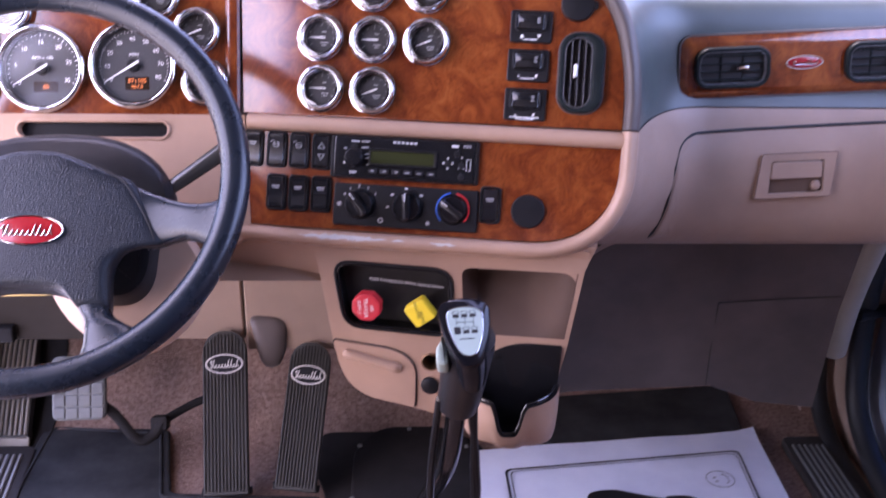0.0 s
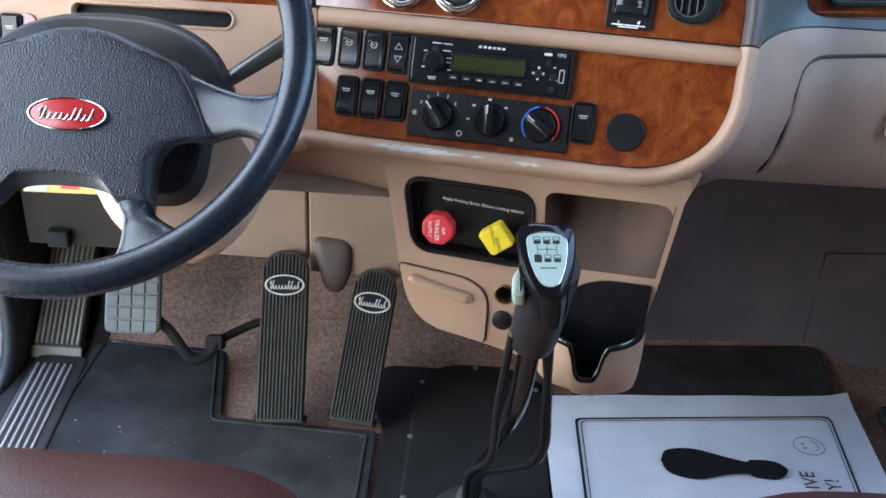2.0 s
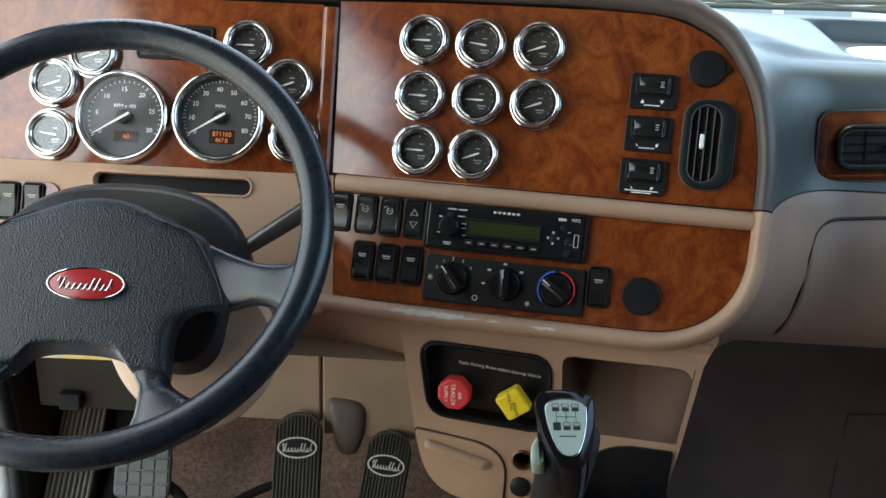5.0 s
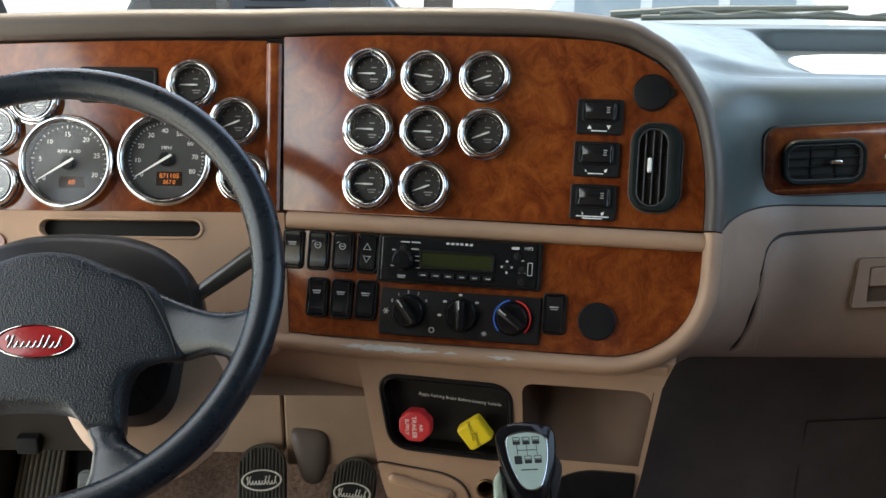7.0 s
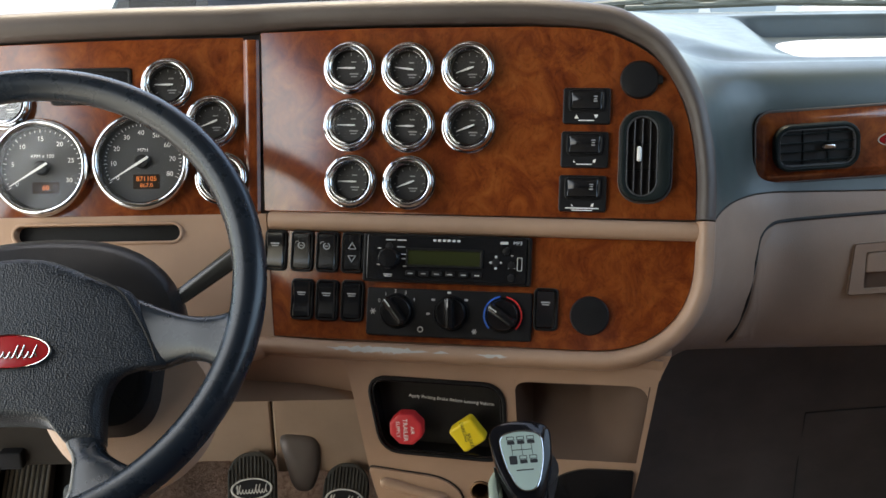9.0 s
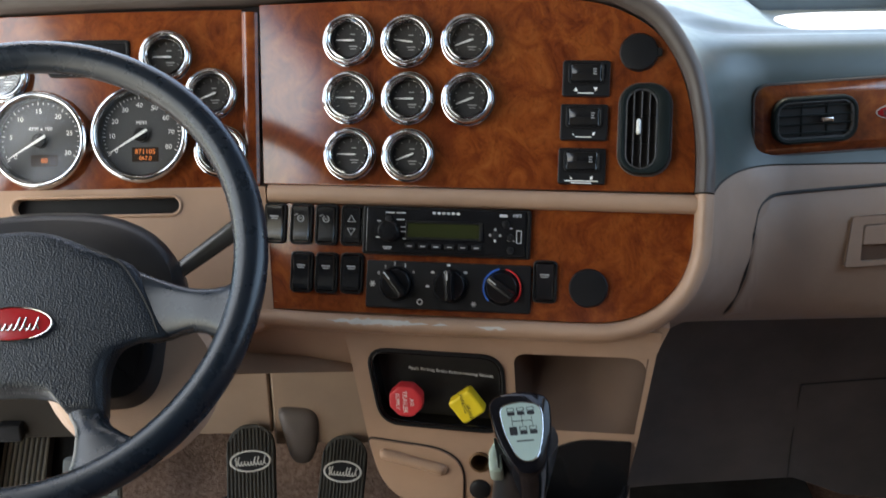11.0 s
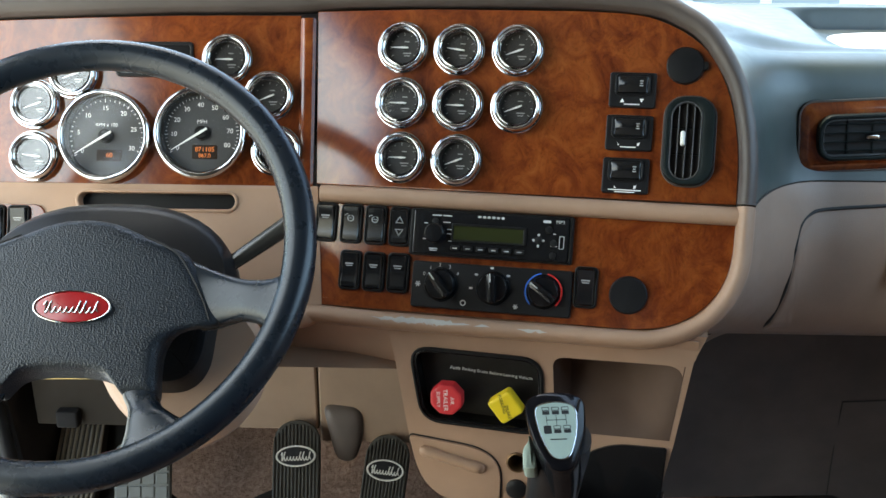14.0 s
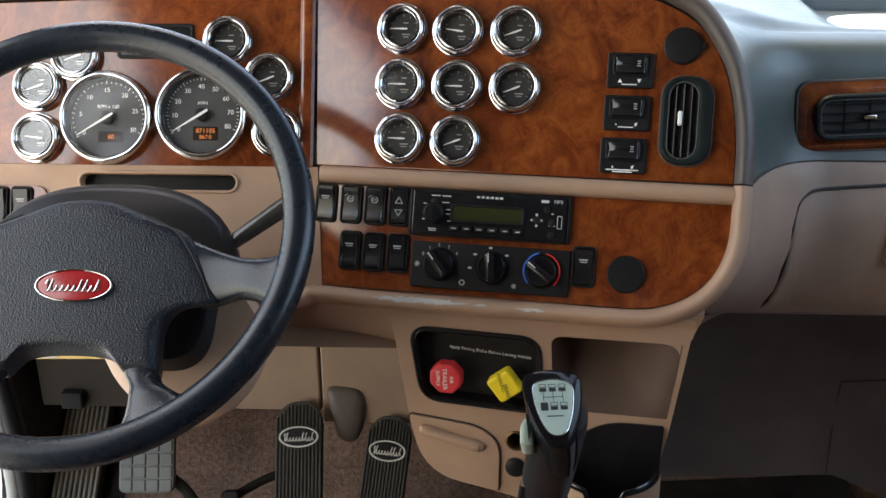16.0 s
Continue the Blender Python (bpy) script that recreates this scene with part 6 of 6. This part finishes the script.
lettering(bm, "Y!", 0.034, at(0.134, -0.281, 0.0063, 84))
part("printed_words", bm, BLACK_INK, paper, "bold black printed letters")

# ---- sill plates ----
def sill(name, x0, x1, y0, y1, skew, metal):
    e = thing(name, Matrix(), "ribbed black door sill plate with bright ribs", "sill plate", "sill plates")
    b = BM()
    prism(b, rounded([(x0 - 0.014, y0, 0.01), (x1 + 0.02, y0, 0.01), (x1 + 0.02 + skew, y1 + 0.035, 0.02), (x0 - 0.014 + skew, y1 + 0.035, 0.02)]), 0.001, 0.016, 0.004)
    part("plate", b, SILL_BASE, e)
    for k in range(6):
        x = x0 + (x1 - x0) * k / 5
        b = BM()
        tube(b, [(x, y0 + 0.01, 0.0165), (x + skew, y1, 0.0165)], 0.0034, 6)
        part("rib", b, metal, e, "dull worn metal rib")


bm = BM()
sheet(bm, [[(-0.655, y - 0.004, z + 0.004), ((x - 0.655) / 2, y - 0.004, z + 0.005), (x, y - 0.004, z + 0.004)] for y, z, x in ((0.60, 0.0, -0.49), (1.10, 0.0, -0.49), (1.40, 0.0, -0.518), (1.70, 0.0, -0.545), (1.76, 0.006, -0.530), (1.82, 0.05, -0.515), (2.02, 0.34, -0.515))], (0, 0, -0.003))
solid("sill_cover", bm, MATTE_BLACK, "matt black floor covering beside the door sill", "floor covering")
sill("sill_plate", -0.577, -0.518, 1.20, 1.672, -0.042, SILL_RIB)
sill("sill_plate", 0.888, 0.945, 1.20, 1.682, 0.0, PEDAL_GREY)

# ---- door seals and grab handle ----
def seal(x, line, r):
    b = BM()
    tube(b, spline([(x, y, z) for y, z in line], 6), r, 12, up=(1, 0, 0))
    return b


left_line = [(0.12, 1.66), (0.115, 0.6), (0.12, 0.02), (0.16, -0.012), (0.9, -0.012), (1.48, -0.012), (1.57, -0.008), (1.635, 0.012), (1.668, 0.055), (1.676, 0.11), (1.660, 0.21), (1.58, 0.60), (1.60, 1.0), (1.42, 1.36), (1.22, 1.67)]
solid("door_seal", seal(-0.662, left_line, 0.014), GASKET, "thick black rubber seal round the open doorway", "door seal", "door seals")
solid("door_trim", seal(-0.684, left_line, 0.011), STEEL, "pale metal edge along the open doorway", "door trim", "door seals")
seal_a = [(y + 0.06 * min(1, max(0, (y - 0.6) / 0.6)), z) for y, z in [(0.3, -0.005), (1.20, -0.005), (1.50, 0.0), (1.62, 0.008), (1.705, 0.045), (1.745, 0.10), (1.75, 0.20), (1.715, 0.38), (1.67, 0.50), (1.62, 0.95)]]
seal_b = [(y - 0.032 * min(1, max(0, (y - 0.9) / 0.4)) + 0.06 * min(1, max(0, (y - 0.6) / 0.6)), z) for y, z in [(0.3, 0.035), (1.10, 0.035), (1.40, 0.038), (1.485, 0.046), (1.585, 0.084), (1.641, 0.151), (1.659, 0.29), (1.645, 0.414), (1.60, 0.60), (1.56, 0.95)]]
solid("door_seal", seal(0.968, seal_a, 0.018), GASKET, "black rubber seal round the passenger doorway", "door seal", "door seals")
solid("door_seal", seal(0.984, seal_b, 0.020), GASKET, "wide black rubber edge of the shut passenger door", "door seal", "door seals")
bm = BM()
prism(bm, rounded(PEEP, 8), 0.0, 0.006, 0, basis((1.03, 0, 0), (0, 1, 0), (0, 0, 1), (1, 0, 0)))
# the dim blue tint stands in for sky reflected in clear glass
pw = solid("window_2", bm, thin_glass("sky_reflection_tint", (0.16, 0.225, 0.31), 0.08, 0.15), "scratched pane low in the passenger door, reflected sky put into its tint", "window", kind="structure")
pw.visible_shadow = False
rnd_p = random.Random(8)
for k in range(9):
    bm = BM()
    y, z, a = rnd_p.uniform(1.36, 1.58), rnd_p.uniform(0.12, 0.40), rnd_p.uniform(0.2, 1.5)
    n = rnd_p.uniform(0.03, 0.10)
    tube(bm, [(1.0285, y, z), (1.0285, y + 0.5 * n * math.cos(a), z + 0.53 * n * math.sin(a)), (1.0285, y + n * math.cos(a), z + n * math.sin(a))], 0.0005, 5)
    part("scratch", bm, SCUFF, pw, "thin pale scratch")
bm = BM()
pi = rounded([(1.20, 0.070, 0.05), (1.575, 0.070, 0.09), (1.645, 0.16, 0.09), (1.575, 0.60, 0.06), (1.20, 0.60, 0.06)], 8)
frame_prism(bm, rounded(PEEP, 8), pi, 0.0, 0.003, 0, basis((1.024, 0, 0), (0, 1, 0), (0, 0, 1), (1, 0, 0)))
solid("window_border", bm, vinyl("grey_window_border", (0.17, 0.21, 0.27), 0.4, vary=0.3), "dark painted border of the low door pane", "window", kind="structure")
grab = thing("grab_handle", Matrix(), "beige vertical grab handle on the door pillar", "grab handle")
bm = BM()
tube(bm, spline([(0.925, 1.665, 0.222), (0.924, 1.660, 0.245), (0.920, 1.630, 0.345), (0.920, 1.575, 0.475), (0.925, 1.515, 0.58), (0.975, 1.49, 0.64), (1.03, 1.48, 0.655)], 6), [0.014, 0.020, 0.0225] + [0.0235] * 28 + [0.022] * 6, 14)
part("grip", bm, GRIP, grab)
bm = BM()
tube(bm, [(0.96, 1.665, 0.30), (1.03, 1.69, 0.30)], 0.012, 10)
part("mount", bm, BLACK, grab)
# ---- seats ----
def seat(name, cx, label, front):
    e = thing(name, Matrix.Translation((cx, 0.52, 0.0)), label, "seat", "cab seats")
    b = BM()
    rows = []
    for y, z, w in ((front, 0.34, 0.22), (front + 0.012, 0.42, 0.235), (front + 0.005, 0.470, 0.24), (front - 0.02, 0.500, 0.24), (front - 0.09, 0.512, 0.245), (-0.25, 0.49, 0.245), (-0.45, 0.47, 0.245)):
        row = []
        for k in range(21):
            u = -1 + 2 * k / 20
            edge_d = 1 - abs(u) ** 6
            row.append((w * u, y - (0.10 * abs(u) ** 4 if y > 0.1 else 0), z - 0.06 * (1 - edge_d)))
        rows.append(row)
    sheet(b, rows, (0, 0, -0.14))
    part("cushion", b, MAROON, e, "maroon leather cushion", 60)
    b = BM()
    rows = []
    for y, z, w in ((-0.52, 0.46, 0.24), (-0.56, 0.70, 0.245), (-0.62, 1.0, 0.23), (-0.66, 1.15, 0.17)):
        rows.append([(w * (-1 + 2 * k / 10), y + 0.05 * abs(-1 + 2 * k / 10) ** 3, z) for k in range(11)])
    sheet(b, rows, (0, -0.12, 0))
    part("backrest", b, MAROON, e, "maroon leather backrest", 60)
    b = BM()
    lathe(b, [(0.2, 0.0), (0.2, 0.05), (0.12, 0.08), (0.12, 0.38)], 24, None, True, True)
    part("pedestal", b, BLACK, e)
    return e


seat("driver_seat", -0.185, "maroon leather driver seat", 0.285)
seat("passenger_seat", 0.52, "maroon leather passenger seat", 0.300)

# ---- windshield wipers, card and parked vehicles ----
WIPER_GREY = vinyl("faded_wiper_rubber", (0.16, 0.165, 0.13), 0.5)


def wiper(x0, x1, z):
    e = thing("wiper", Matrix(), "faded black windshield wiper resting on the glass", "wiper", "wipers")
    b = BM()
    tube(b, [(x0, 2.06, z), ((x0 + x1) / 2, 2.065, z + 0.006), (x1, 2.06, z)], 0.0055, 8)
    part("blade", b, WIPER_GREY, e)
    b = BM()
    tube(b, [(x0 - 0.05, 2.10, z + 0.0), (x0 + 0.10, 2.09, z + 0.012), ((x0 + x1) / 2 + 0.1, 2.075, z + 0.020)], [0.009, 0.008, 0.005], 8)
    part("arm", b, WIPER_GREY, e)
    for k in range(4):
        b = BM()
        x = x0 + (x1 - x0) * (0.15 + 0.23 * k)
        tube(b, [(x - 0.05, 2.062, z + 0.006), (x, 2.066, z + 0.012), (x + 0.05, 2.062, z + 0.006)], 0.0042, 6)
        part("claw", b, WIPER_GREY, e)


wiper(0.47, 1.02, 0.925)
wiper(-0.62, -0.12, 0.905)
card = thing("paper_card", Matrix.Translation((-0.146, 1.83, 0.931)) @ Matrix.Rotation(radians(70), 4, "X"), "grey printed card leaning on the dash top", "paper card")
bm = BM()
sheet(bm, [[(-0.078, 0.0, 0.0), (0.0, 0.0, 0.004), (0.078, 0.0, 0.0)], [(-0.078, 0.09, 0.004), (0.0, 0.09, 0.008), (0.078, 0.094, 0.004)]], (0, 0, -0.0006))
part("card_sheet", bm, vinyl("grey_card", (0.10, 0.105, 0.12), 0.7), card)
for k in range(5):
    bm = BM()
    box(bm, 0.12 - 0.015 * (k % 3), 0.003, 0.0004, (-0.004, 0.012 + 0.012 * k, 0.0075), 0, 0.0005)
    part("printed_line", bm, BLACK_INK, card, "dark printed line")


VEHICLE_GLASS = shader("pale_vehicle_glass", (0.26, 0.31, 0.33), 0.12)[0]


def parked_vehicle(x, y, w, color, label, glass):
    paint = shader("car_paint", color, 0.25, coat=0.5)[0]
    e = thing("parked_vehicle", Matrix.Translation((x, y, -1.35)), label, "vehicle", "parked vehicles")
    b = BM()
    m = basis((0, -0.9, 0), (1, 0, 0), (0, 0, 1), (0, -1, 0))
    prism(b, rounded([(-w / 2, 0.35, 0.1), (w / 2, 0.35, 0.1), (w / 2, 0.95, 0.15), (w * 0.42, 1.05, 0.1), (w * 0.30, 1.75, 0.25), (-w * 0.36, 1.78, 0.25), (-w * 0.46, 1.05, 0.15), (-w / 2, 0.98, 0.1)]), -1.8, 0.0, 0.06, m)
    part("body", b, paint, e)
    for k in range(3):
        b = BM()
        prism(b, rrect(w * 0.2, 0.5, 0.06, -w * 0.26 + w * 0.235 * k, 1.36), 0.0, 0.012, 0.004, m)
        part("side_window", b, glass, e)
    for s in (-1, 1):
        b = BM()
        lathe(b, [(0.2, 0.02), (0.33, 0.02), (0.36, -0.03), (0.36, -0.2)], 28, m @ Matrix.Translation((s * w * 0.32, 0.36, 0)), True)
        t = part("wheel", b, RUBBER, e)
        b = BM()
        lathe(b, [(0.0001, 0.03), (0.12, 0.025), (0.2, 0.035), (0.21, 0.02)], 24, m @ Matrix.Translation((s * w * 0.32, 0.36, 0)))
        part("rim", b, STEEL, t)


parked_vehicle(-2.05, 15.0, 4.1, (0.02, 0.02, 0.024), "dark parked vehicle across the yard", GLOSS_BLACK)
parked_vehicle(3.4, 15.5, 4.3, (0.6, 0.6, 0.6), "white parked vehicle across the yard", VEHICLE_GLASS)

post = thing("yard_post", Matrix.Translation((0.08, 16.0, -1.35)), "square brown steel post in the yard", "post")
bm = BM()
prism(bm, rrect(0.42, 0.30, 0.03), 0.0, 6.0, 0.01)
part("shaft", bm, vinyl("brown_post_paint", (0.10, 0.07, 0.05), 0.6), post)
bm = BM()
prism(bm, rrect(0.62, 0.5, 0.03), 0.0, 0.03, 0.005)
part("base_plate", bm, STEEL, post)

# trailer added out of view, only to block light on the driver's side
trailer = thing("unseen_shade_blocker", Matrix.Translation((-4.2, -5.2, -1.35)), "unseen white box trailer added to block light behind the driver's door", "trailer", "parked vehicles")
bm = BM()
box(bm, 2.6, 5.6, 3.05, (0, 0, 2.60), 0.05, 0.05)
part("body", bm, shader("shade_blocker_paint", (0.7, 0.7, 0.68), 0.5)[0], trailer)
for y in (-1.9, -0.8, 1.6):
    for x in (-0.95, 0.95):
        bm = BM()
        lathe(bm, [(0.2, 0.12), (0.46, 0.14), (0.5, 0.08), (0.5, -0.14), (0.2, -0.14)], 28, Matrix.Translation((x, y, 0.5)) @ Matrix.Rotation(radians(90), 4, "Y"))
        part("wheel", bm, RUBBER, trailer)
# extra block on top, added to shape the blocker's outline
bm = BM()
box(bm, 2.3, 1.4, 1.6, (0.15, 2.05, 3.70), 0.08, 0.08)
part("blocker_top", bm, STEEL, trailer, "added upper block that shapes the unseen trailer's shadow")
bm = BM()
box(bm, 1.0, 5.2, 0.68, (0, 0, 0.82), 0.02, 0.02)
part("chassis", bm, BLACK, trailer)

# loose white sheet in the passenger tray
bm = BM()
prism(bm, rounded([(0.634, 1.52, 0.12), (1.00, 1.52, 0.01), (1.00, 1.815, 0.01), (0.634, 1.815, 0.13)], 10), 0.8925, 0.8933, 0)
solid("paper_sheet", bm, PAPER, "loose white paper lying in the dash tray", "paper")

# crumbs of grit on the mat
bm = BM()
rnd = random.Random(11)
for k in range(40):
    x, y = rnd.uniform(-0.52, -0.03), rnd.uniform(1.2, 1.52)
    r = rnd.uniform(0.0006, 0.0015)
    lathe(bm, [(r * 0.6, 0.0), (r, r * 0.5), (r * 0.5, r)], 6, Matrix.Translation((x, y, 0.0118)), True, True)
solid("grit", bm, SCUFF, "pale grit scattered on the rubber mat", "grit", kind="stuff")

# bracket under the panel above the foot rest
bm = BM()
box(bm, 0.036, 0.022, 0.028, (-0.560, 1.679, 0.264), 0.003, 0.004)
part("panel_bracket", bm, MATTE_BLACK, dash, "small black bracket above the foot rest")
